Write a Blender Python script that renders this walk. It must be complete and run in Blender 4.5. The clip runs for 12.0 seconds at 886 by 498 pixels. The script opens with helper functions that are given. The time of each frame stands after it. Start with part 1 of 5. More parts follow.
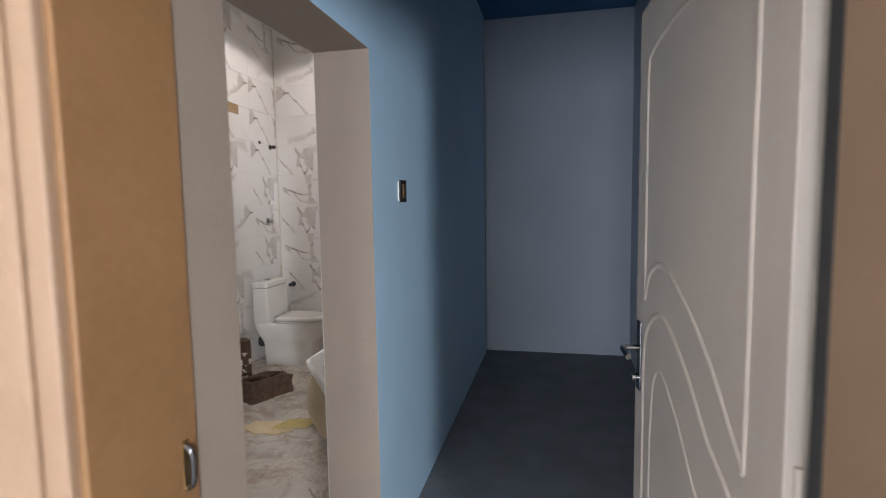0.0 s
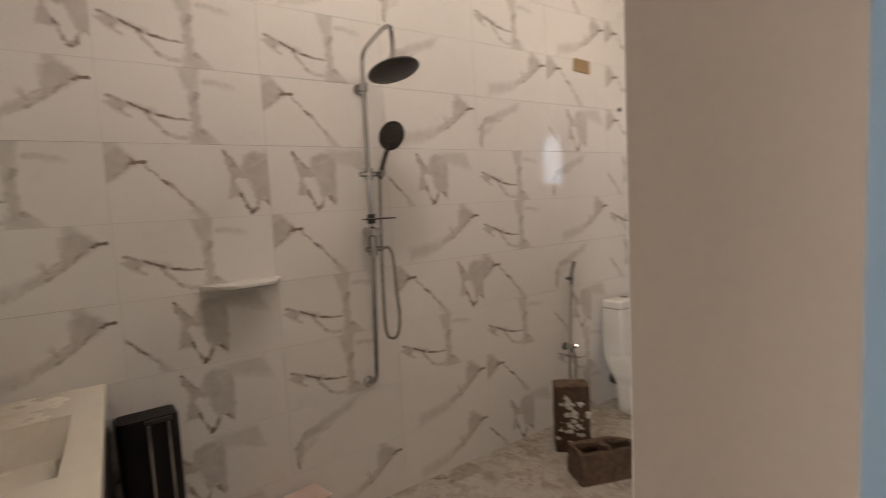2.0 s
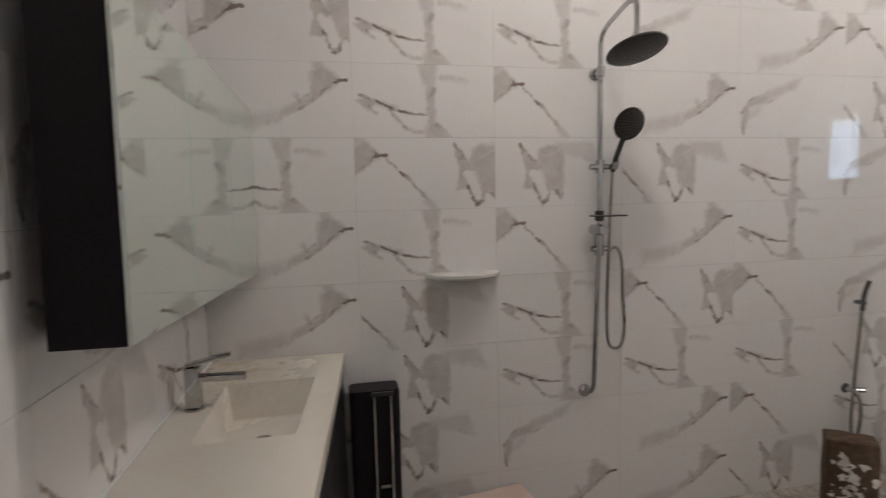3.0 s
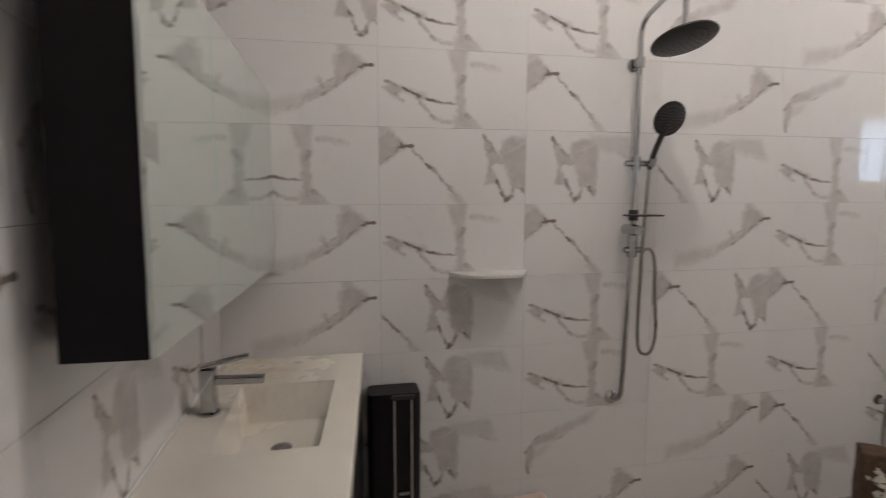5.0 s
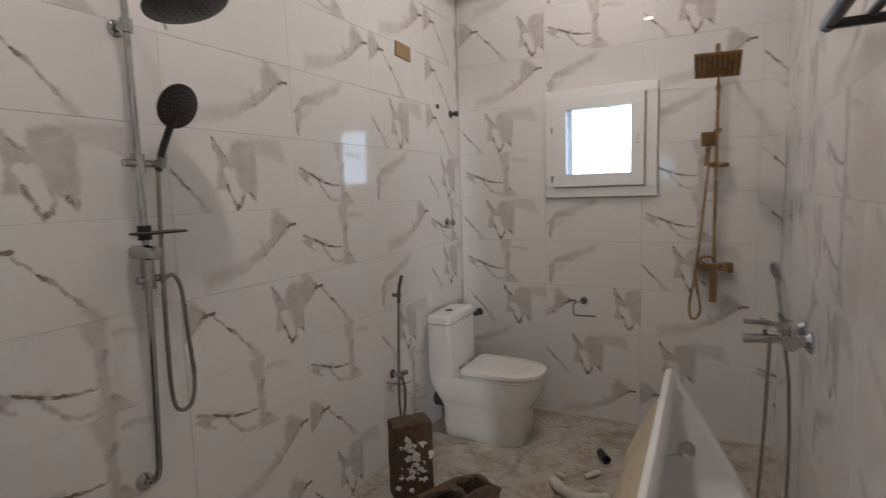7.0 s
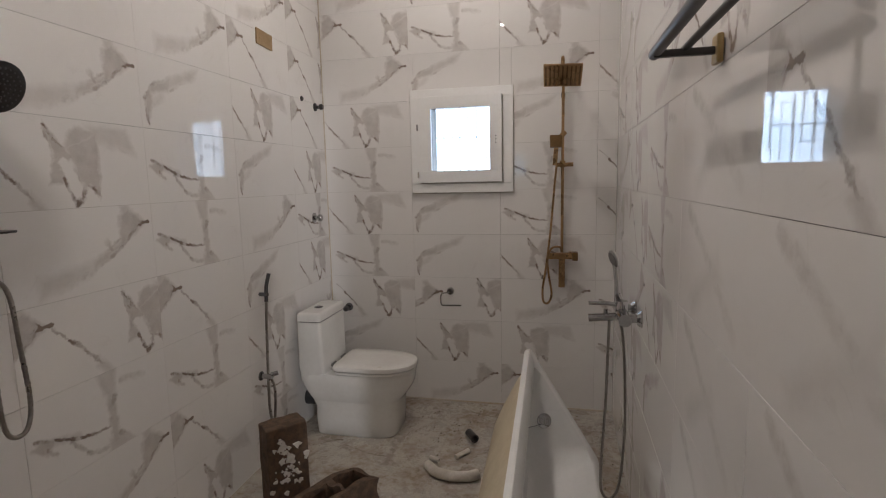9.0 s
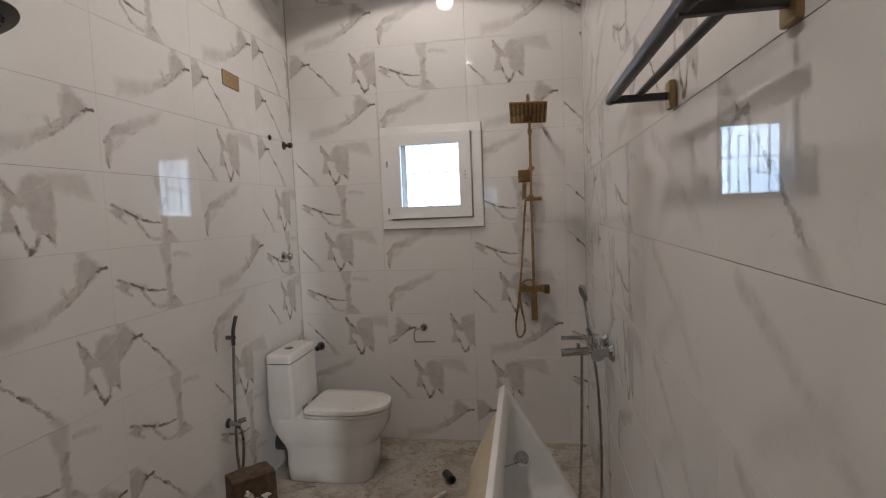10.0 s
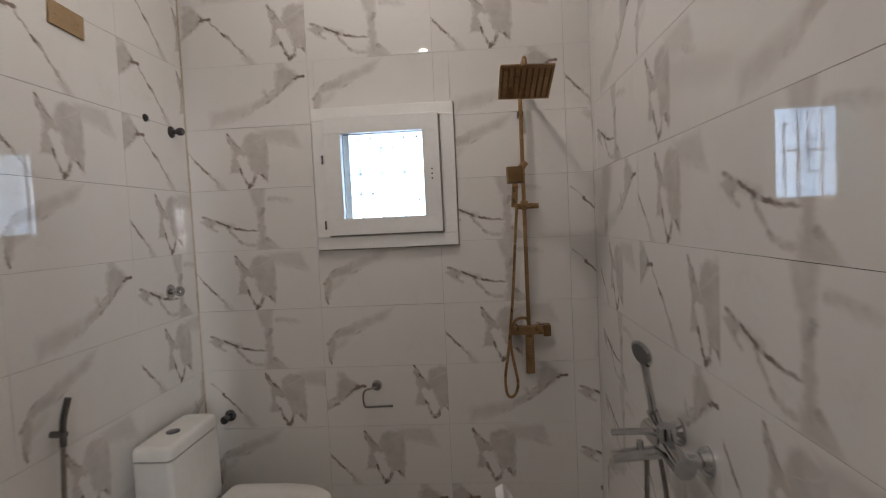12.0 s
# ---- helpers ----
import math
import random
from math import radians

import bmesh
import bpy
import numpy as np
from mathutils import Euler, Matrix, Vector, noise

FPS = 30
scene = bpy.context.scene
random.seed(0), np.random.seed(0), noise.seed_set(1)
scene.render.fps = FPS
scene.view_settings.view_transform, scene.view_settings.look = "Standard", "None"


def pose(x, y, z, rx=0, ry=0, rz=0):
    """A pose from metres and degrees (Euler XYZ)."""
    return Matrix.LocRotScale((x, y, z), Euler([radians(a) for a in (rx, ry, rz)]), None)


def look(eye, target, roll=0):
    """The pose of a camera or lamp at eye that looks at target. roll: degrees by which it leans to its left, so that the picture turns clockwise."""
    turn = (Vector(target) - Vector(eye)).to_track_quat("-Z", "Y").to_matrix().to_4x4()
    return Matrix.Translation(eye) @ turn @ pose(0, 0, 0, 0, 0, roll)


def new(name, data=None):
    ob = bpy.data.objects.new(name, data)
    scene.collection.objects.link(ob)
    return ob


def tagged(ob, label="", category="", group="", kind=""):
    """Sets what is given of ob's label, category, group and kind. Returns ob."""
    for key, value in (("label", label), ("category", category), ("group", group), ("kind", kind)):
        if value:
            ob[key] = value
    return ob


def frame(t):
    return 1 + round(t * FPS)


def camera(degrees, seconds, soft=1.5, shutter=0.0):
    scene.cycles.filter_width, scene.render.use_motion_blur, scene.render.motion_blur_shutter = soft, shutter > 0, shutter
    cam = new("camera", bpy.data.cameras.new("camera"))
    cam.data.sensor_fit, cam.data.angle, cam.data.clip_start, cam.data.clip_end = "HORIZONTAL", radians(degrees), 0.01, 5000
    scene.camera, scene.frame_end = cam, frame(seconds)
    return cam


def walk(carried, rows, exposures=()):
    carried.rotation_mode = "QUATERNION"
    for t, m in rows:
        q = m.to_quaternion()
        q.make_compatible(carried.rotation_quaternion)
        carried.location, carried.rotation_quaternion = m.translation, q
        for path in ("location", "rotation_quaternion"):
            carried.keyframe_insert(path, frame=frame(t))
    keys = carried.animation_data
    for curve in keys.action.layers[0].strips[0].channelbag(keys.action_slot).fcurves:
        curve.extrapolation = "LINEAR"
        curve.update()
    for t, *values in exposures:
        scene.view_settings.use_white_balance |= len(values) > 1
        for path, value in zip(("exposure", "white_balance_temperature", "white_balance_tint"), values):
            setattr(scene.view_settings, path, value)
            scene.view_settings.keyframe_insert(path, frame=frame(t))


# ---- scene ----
# camera and walk
cam = camera(80.9, 12.0, soft=1.0, shutter=0.4)
PATH = [
    (0, (2.824, -4.944, 1.487), (2.398, -2.998, 1.31), -0.9),
    (0.5, (2.694, -4.587, 1.471), (2.343, -2.626, 1.29), -2.0),
    (1, (2.564, -4.195, 1.486), (1.941, -2.303, 1.302), -3.5),
    (1.5, (2.404, -3.861, 1.515), (1.238, -2.248, 1.312), -3.6),
    (2, (2.289, -3.618, 1.516), (0.681, -2.442, 1.332), -3.0),
    (2.5, (2.243, -3.509, 1.512), (0.375, -2.815, 1.342), -1.5),
    (3, (2.184, -3.538, 1.526), (0.231, -3.15, 1.345), -1.4),
    (3.2, (2.167, -3.545, 1.492), (0.2, -3.254, 1.281), -1.6),
    (4.8, (2.087, -3.605, 1.547), (0.119, -3.344, 1.308), -0.3),
    (5, (2.052, -3.615, 1.543), (0.101, -3.231, 1.326), 0.0),
    (5.5, (1.936, -3.569, 1.539), (0.064, -2.893, 1.344), 0.8),
    (6, (1.769, -3.454, 1.545), (0.101, -2.366, 1.362), 0.7),
    (6.5, (1.681, -3.393, 1.567), (0.414, -1.859, 1.367), 1.0),
    (7, (1.634, -3.408, 1.55), (0.71, -1.648, 1.326), -1.8),
    (7.5, (1.62, -3.444, 1.533), (0.905, -1.603, 1.217), -1.6),
    (7.7, (1.616, -3.449, 1.531), (0.955, -1.594, 1.184), -1.4),
    (9.3, (1.602, -3.467, 1.571), (1.198, -1.521, 1.347), -1.2),
    (9.5, (1.61, -3.457, 1.576), (1.217, -1.506, 1.378), -1.2),
    (10, (1.622, -3.446, 1.595), (1.289, -1.48, 1.446), -2.3),
    (10.5, (1.608, -3.431, 1.59), (1.325, -1.454, 1.485), -2.0),
    (11, (1.575, -3.29, 1.569), (1.338, -1.307, 1.47), -1.3),
    (11.5, (1.493, -2.913, 1.586), (1.312, -0.924, 1.489), -2.7),
    (12, (1.403, -2.507, 1.59), (1.276, -0.513, 1.486), -2.7),
]
EXPOSURES = [(0.0, 0.48, 6300, 14), (0.5, 1.1, 6600, 10), (1.0, 0.72, 7300, 11), (1.5, 0.4, 7650, 18), (2.0, 0.24, 7600, 18), (2.5, 0.31, 6350, 12), (3.0, 0.37, 6300, 13), (5.0, 0.43, 6300, 14), (5.8, 0.19, 6350, 14), (6.5, 0.1, 6400, 15), (9.5, 0.01, 6500, 14), (12.0, -0.16, 6500, 13)]
walk(cam, [(t, look(eye, target, roll)) for t, eye, target, roll in PATH], EXPOSURES)


# ---- world and lights
world = bpy.data.worlds.new("world")
scene.world = world
world.use_nodes = True
wn = world.node_tree.nodes
sky = wn.new("ShaderNodeTexSky")
sky.sky_type, sky.sun_disc, sky.sun_elevation, sky.sun_rotation = "NISHITA", False, radians(50), radians(20)
world.node_tree.links.new(sky.outputs[0], wn["Background"].inputs[0])
wn["Background"].inputs[1].default_value = 0.15

H = 3.3            # ceiling height
SOUTH = -4.07      # vanity wall
FLOOR_HALL = 0.02


def lamp(name, kind, m, energy, color, **settings):
    data = bpy.data.lights.new(name, kind)
    data.energy, data.color = energy, color
    if kind == "SPOT":
        data.spot_size, data.spot_blend, data.shadow_soft_size = settings["cone"], settings["blend"], settings["size"]
    elif kind == "AREA":
        data.shape, data.size, data.size_y = "RECTANGLE", settings["size"], settings["size_y"]
    else:
        data.angle = settings["angle"]
    ob = new(name, data)
    ob.matrix_world = m
    return ob


DOWNLIGHTS = [(0.99, -0.86, 46), (0.97, -2.70, 52)]
for lx, ly, watts in DOWNLIGHTS:
    lamp("downlight_lamp", "SPOT", pose(lx, ly, H - 0.012), watts, (1.0, 0.925, 0.845), cone=radians(143), blend=0.08, size=0.06)
lamp("sun", "SUN", pose(0, 0, 0, 40, 0, 20), 3.0, (1.0, 0.95, 0.88), angle=radians(0.5))
# daylight out of the front room: an added wide fill, then the window's lamp
lamp("front_room_fill_light", "AREA", look((2.0, -8.46, 1.12), (2.6, -5.0, 1.4)), 106, (0.93, 0.97, 1.0), size=1.5, size_y=1.1)
lamp("front_room_window_light", "AREA", look((5.12, -8.46, 1.70), (3.2, -5.0, 1.5)), 150, (0.93, 0.97, 1.0), size=0.32, size_y=0.9)

# ---- materials
def principled(name, color, rough=0.5, metal=0.0, spec=0.5):
    m = bpy.data.materials.new(name)
    m.use_nodes = True
    b = m.node_tree.nodes["Principled BSDF"]
    b.inputs["Base Color"].default_value = (*color, 1)
    b.inputs["Roughness"].default_value = rough
    b.inputs["Metallic"].default_value = metal
    b.inputs["Specular IOR Level"].default_value = spec
    return m, m.node_tree, b


def node(nt, kind, **values):
    n = nt.nodes.new(kind)
    for key, value in values.items():
        n.inputs[key].default_value = value
    return n


def math_node(nt, op, a, b=None, clamp=False):
    n = nt.nodes.new("ShaderNodeMath")
    n.operation, n.use_clamp = op, clamp
    for i, v in enumerate((a, b)):
        if v is None:
            continue
        if hasattr(v, "links"):
            nt.links.new(v, n.inputs[i])
        else:
            n.inputs[i].default_value = v
    return n.outputs[0]


def mix_color(nt, fac, a, b):
    n = nt.nodes.new("ShaderNodeMix")
    n.data_type = "RGBA"
    for i, v in ((0, fac), (6, a), (7, b)):
        if hasattr(v, "links"):
            nt.links.new(v, n.inputs[i])
        else:
            n.inputs[i].default_value = v if i == 0 else (*v, 1)
    return n.outputs[2]


def ramp(nt, value, lo, hi):
    n = nt.nodes.new("ShaderNodeMapRange")
    n.interpolation_type = "SMOOTHSTEP"
    nt.links.new(value, n.inputs[0])
    n.inputs[1].default_value, n.inputs[2].default_value = lo, hi
    return n.outputs[0]


def noise_tex(nt, vector, scale, detail=4.0, rough=0.55, distortion=0.0):
    n = node(nt, "ShaderNodeTexNoise", Scale=scale, Detail=detail, Roughness=rough, Distortion=distortion)
    if vector is not None:
        nt.links.new(vector, n.inputs["Vector"])
    return n.outputs[0]


def coords(nt, kind="Object"):
    return nt.nodes.new("ShaderNodeTexCoord").outputs[kind]


def position(nt):
    return nt.nodes.new("ShaderNodeNewGeometry").outputs["Position"]


def bump(nt, b, height, strength, distance=0.002):
    n = node(nt, "ShaderNodeBump", Strength=strength, Distance=distance)
    nt.links.new(height, n.inputs["Height"])
    nt.links.new(n.outputs[0], b.inputs["Normal"])


def worn(name, c1, c2, rough=0.5, scale=3.0, fine=60.0, bumps=0.1, metal=0.0, rough_var=0.1, spec=0.5):
    """A surface that drifts between two colours at two scales, with fine relief."""
    m, nt, b = principled(name, c1, rough, metal, spec)
    p = position(nt)
    big, small = noise_tex(nt, p, scale, 3), noise_tex(nt, p, fine, 3)
    f = math_node(nt, "ADD", math_node(nt, "MULTIPLY", ramp(nt, big, 0.3, 0.7), 0.7), math_node(nt, "MULTIPLY", ramp(nt, small, 0.3, 0.7), 0.3))
    nt.links.new(mix_color(nt, f, c1, c2), b.inputs["Base Color"])
    nt.links.new(math_node(nt, "ADD", math_node(nt, "MULTIPLY", big, 2 * rough_var), rough - rough_var, True), b.inputs["Roughness"])
    if bumps:
        bump(nt, b, small, bumps)
    return m


def vein_groups():
    """A soft tapering stroke between two points, on a tile's own coordinates."""
    seg = bpy.data.node_groups.new("stroke", "ShaderNodeTree")
    for n, k in (("P", "NodeSocketVector"), ("A", "NodeSocketVector"), ("BA", "NodeSocketVector"), ("Width", "NodeSocketFloat"), ("Strength", "NodeSocketFloat")):
        seg.interface.new_socket(n, in_out="INPUT", socket_type=k)
    seg.interface.new_socket("Value", in_out="OUTPUT", socket_type="NodeSocketFloat")
    gi, go = seg.nodes.new("NodeGroupInput"), seg.nodes.new("NodeGroupOutput")

    def vm(nt, op, a, b=None, scale=None):
        n = nt.nodes.new("ShaderNodeVectorMath")
        n.operation = op
        nt.links.new(a, n.inputs[0])
        if b is not None:
            nt.links.new(b, n.inputs[1])
        if scale is not None:
            nt.links.new(scale, n.inputs["Scale"])
        return n
    pa = vm(seg, "SUBTRACT", gi.outputs["P"], gi.outputs["A"]).outputs[0]
    d1 = vm(seg, "DOT_PRODUCT", pa, gi.outputs["BA"]).outputs["Value"]
    d2 = vm(seg, "DOT_PRODUCT", gi.outputs["BA"], gi.outputs["BA"]).outputs["Value"]
    h = math_node(seg, "DIVIDE", d1, d2, True)
    foot = vm(seg, "SCALE", gi.outputs["BA"], scale=h).outputs[0]
    d = vm(seg, "LENGTH", vm(seg, "SUBTRACT", pa, foot).outputs[0]).outputs["Value"]
    f = math_node(seg, "MULTIPLY", math_node(seg, "SUBTRACT", 1.0, math_node(seg, "DIVIDE", d, gi.outputs["Width"]), True), 1.5, True)
    taper = math_node(seg, "SUBTRACT", 1.0, math_node(seg, "MULTIPLY", h, 0.6))
    seg.links.new(math_node(seg, "MULTIPLY", math_node(seg, "MULTIPLY", f, taper), gi.outputs["Strength"]), go.inputs[0])
    return seg


def patch_group():
    """A soft-edged convex patch of four sides; each side is (nx, ny, offset), positive inside."""
    g = bpy.data.node_groups.new("patch", "ShaderNodeTree")
    g.interface.new_socket("P", in_out="INPUT", socket_type="NodeSocketVector")
    for n in ("N1", "N2", "N3", "N4"):
        g.interface.new_socket(n, in_out="INPUT", socket_type="NodeSocketVector")
    for n in ("Soft", "Strength"):
        g.interface.new_socket(n, in_out="INPUT", socket_type="NodeSocketFloat")
    g.interface.new_socket("Value", in_out="OUTPUT", socket_type="NodeSocketFloat")
    gi, go = g.nodes.new("NodeGroupInput"), g.nodes.new("NodeGroupOutput")
    inside = None
    for n in ("N1", "N2", "N3", "N4"):
        d = g.nodes.new("ShaderNodeVectorMath")
        d.operation = "DOT_PRODUCT"
        g.links.new(gi.outputs["P"], d.inputs[0])
        g.links.new(gi.outputs[n], d.inputs[1])
        inside = d.outputs["Value"] if inside is None else math_node(g, "MINIMUM", inside, d.outputs["Value"])
    f = math_node(g, "ADD", math_node(g, "DIVIDE", inside, gi.outputs["Soft"]), 0.5, True)
    g.links.new(math_node(g, "MULTIPLY", f, gi.outputs["Strength"]), go.inputs[0])
    return g


STROKE, PATCH = vein_groups(), patch_group()

# marks in metres on a 0.6 x 0.3 tile. Strokes: ends, width, strength, dark end first. Patches: four corners, edge softness, strength. Clear: ends and width of a blank drop.
STROKES_OF = {
    "dart": [(0.014, 0.001, -0.03, 0.004, 0.0065, 1.6), (-0.02, 0.003, -0.05, 0.025, 0.006, 0.9), (-0.02, 0.0, -0.06, -0.022, 0.007, 1.0), (-0.05, -0.02, -0.13, -0.085, 0.008, 0.65), (-0.05, 0.022, -0.08, 0.058, 0.008, 0.4), (-0.045, 0.0, -0.10, -0.03, 0.006, 0.5)],
    "tail": [(-0.12, -0.08, -0.25, -0.15, 0.008, 0.55), (-0.13, -0.05, -0.21, -0.10, 0.007, 0.4), (-0.25, -0.15, -0.40, -0.20, 0.012, 0.28), (-0.17, -0.085, -0.19, -0.05, 0.010, 0.4)],
    "line": [(0.014, -0.012, 0.075, -0.073, 0.004, 0.5), (0.07, -0.07, 0.125, -0.128, 0.006, 1.0), (0.12, -0.122, 0.19, -0.195, 0.006, 0.75)],
    "swirl": [(0.014, 0.172, 0.08, 0.147, 0.007, 0.75), (0.08, 0.147, 0.13, 0.128, 0.007, 1.0), (0.12, 0.13, 0.18, 0.106, 0.007, 1.25), (0.175, 0.108, 0.235, 0.095, 0.006, 1.25), (0.23, 0.096, 0.30, 0.094, 0.005, 0.85),
              (0.05, 0.13, 0.08, 0.09, 0.006, 0.75), (0.13, 0.12, 0.19, 0.05, 0.007, 0.5), (0.19, 0.05, 0.235, 0.028, 0.008, 0.5), (0.235, 0.028, 0.30, 0.026, 0.009, 0.4),
              (0.315, 0.20, 0.308, 0.14, 0.012, 0.55), (0.33, 0.05, 0.385, 0.0, 0.012, 0.4), (0.318, 0.30, 0.318, 0.22, 0.010, 0.35), (0.30, 0.12, 0.30, 0.04, 0.010, 0.3), (0.36, 0.25, 0.465, 0.232, 0.012, 0.3)],
    "loop": [(0.055, 0.10, 0.078, 0.046, 0.007, 0.85), (0.078, 0.046, 0.096, 0.02, 0.008, 1.0), (0.096, 0.018, 0.118, 0.03, 0.011, 1.1), (0.118, 0.03, 0.13, 0.07, 0.007, 0.8), (0.13, 0.07, 0.10, 0.13, 0.006, 0.4),
             (0.0, 0.275, 0.03, 0.228, 0.006, 0.95), (0.03, 0.228, 0.065, 0.195, 0.006, 0.9), (0.0, 0.27, 0.026, 0.165, 0.006, 0.55), (0.026, 0.165, 0.04, 0.09, 0.006, 0.35), (0.02, 0.22, 0.045, 0.205, 0.006, 0.6),
             (0.165, 0.065, 0.185, 0.035, 0.008, 0.8), (0.186, 0.035, 0.196, 0.14, 0.006, 0.4), (0.145, 0.075, 0.168, 0.062, 0.006, 0.5), (0.30, 0.215, 0.37, 0.19, 0.012, 0.25)],
    "band": [(0.012, 0.02, 0.006, 0.12, 0.006, 0.7), (0.006, 0.12, 0.04, 0.172, 0.007, 0.6), (0.04, 0.172, 0.15, 0.222, 0.007, 0.4), (0.15, 0.17, 0.30, 0.24, 0.007, 0.28), (0.06, 0.11, 0.10, 0.14, 0.02, 0.22)],
    "hint": [(0.1, 0.28, 0.5, 0.05, 0.018, 0.2)],
}
PATCHES_OF = {
    "dart": [((0, 0), (-0.08, 0.06), (-0.125, 0.03), (-0.13, -0.085), 0.014, 0.42), ((-0.06, 0.05), (-0.085, 0.078), (-0.125, 0.07), (-0.11, 0.01), 0.014, 0.3)],
    "tail": [((-0.10, -0.045), (-0.13, -0.085), (-0.27, -0.165), (-0.25, -0.115), 0.016, 0.34), ((-0.24, -0.12), (-0.27, -0.165), (-0.46, -0.215), (-0.46, -0.15), 0.022, 0.24)],
    "line": [((0.175, -0.165), (0.165, -0.195), (0.20, -0.24), (0.235, -0.235), 0.014, 0.28)],
    "swirl": [((0, 0.15), (0.03, 0.172), (0.085, 0.15), (0.05, 0.11), 0.010, 0.42), ((0.07, 0.16), (0.17, 0.13), (0.19, 0.10), (0.06, 0.135), 0.012, 0.32), ((0.25, 0.31), (0.335, 0.31), (0.325, 0.19), (0.29, 0.19), 0.014, 0.32),
              ((0.29, 0.20), (0.325, 0.20), (0.33, 0.02), (0.295, 0.02), 0.010, 0.36), ((0.285, 0.05), (0.33, 0.05), (0.40, -0.01), (0.28, -0.01), 0.016, 0.32)],
    "loop": [((0, 0.28), (0.04, 0.232), (0.075, 0.188), (0.026, 0.158), 0.008, 0.45), ((0.028, 0.165), (0.06, 0.205), (0.10, 0.17), (0.05, 0.14), 0.008, 0.45), ((0.026, 0.17), (0.05, 0.16), (0.062, 0.082), (0.004, 0.078), 0.008, 0.4),
             ((0.065, 0.185), (0.08, 0.25), (0.12, 0.272), (0.20, 0.26), 0.012, 0.38), ((0.07, 0.20), (0.20, 0.262), (0.195, 0.10), (0.13, 0.06), 0.012, 0.38), ((0.13, 0.12), (0.197, 0.15), (0.187, 0.03), (0.16, 0.07), 0.010, 0.4),
             ((0.16, 0.28), (0.33, 0.285), (0.37, 0.20), (0.19, 0.225), 0.018, 0.24)],
    "band": [((0.012, 0.02), (0.045, 0.10), (0.04, 0.17), (0.005, 0.13), 0.012, 0.4), ((0.02, 0.14), (0.04, 0.175), (0.16, 0.225), (0.14, 0.165), 0.014, 0.36), ((0.13, 0.17), (0.15, 0.222), (0.33, 0.285), (0.30, 0.235), 0.018, 0.28)],
    "hint": [((0.16, 0.02), (0.14, 0.06), (0.36, 0.20), (0.40, 0.15), 0.03, 0.13)],
}
CLEAR_OF = {"loop": [(0.055, 0.148, 0.108, 0.05, 0.023)]}

# each design: motifs with their place on the tile
DESIGNS = {
    "A": [("dart", 0.565, 0.228), ("tail", 0.565, 0.228)],
    "B": [("dart", 0.118, 0.23), ("line", 0.118, 0.23)],
    "M": [("dart", 0.118, 0.23), ("line", 0.118, 0.23), ("loop", 0.42, 0.0)],
    "C": [("swirl", 0.015, 0.0)],
    "L": [("loop", 0.18, 0.0), ("line", -0.06, 0.22)],
    "O": [("loop", 0.12, 0.0)],
    "P": [("loop", 0.30, 0.0), ("line", 0.0, 0.25)],
    "D": [("band", 0.02, 0.0)],
    "E": [("dart", 0.18, 0.2), ("tail", 0.18, 0.2), ("loop", 0.44, 0.02)],
    "N": [("hint", 0.0, 0.0)],
}


def side(p, q, inside):
    """The line through p and q as (nx, ny, offset), positive on the side of the point inside."""
    nx, ny = -(q[1] - p[1]), q[0] - p[0]
    k = math.hypot(nx, ny)
    nx, ny = nx / k, ny / k
    off = -(nx * p[0] + ny * p[1])
    return (nx, ny, off) if nx * inside[0] + ny * inside[1] + off > 0 else (-nx, -ny, -off)


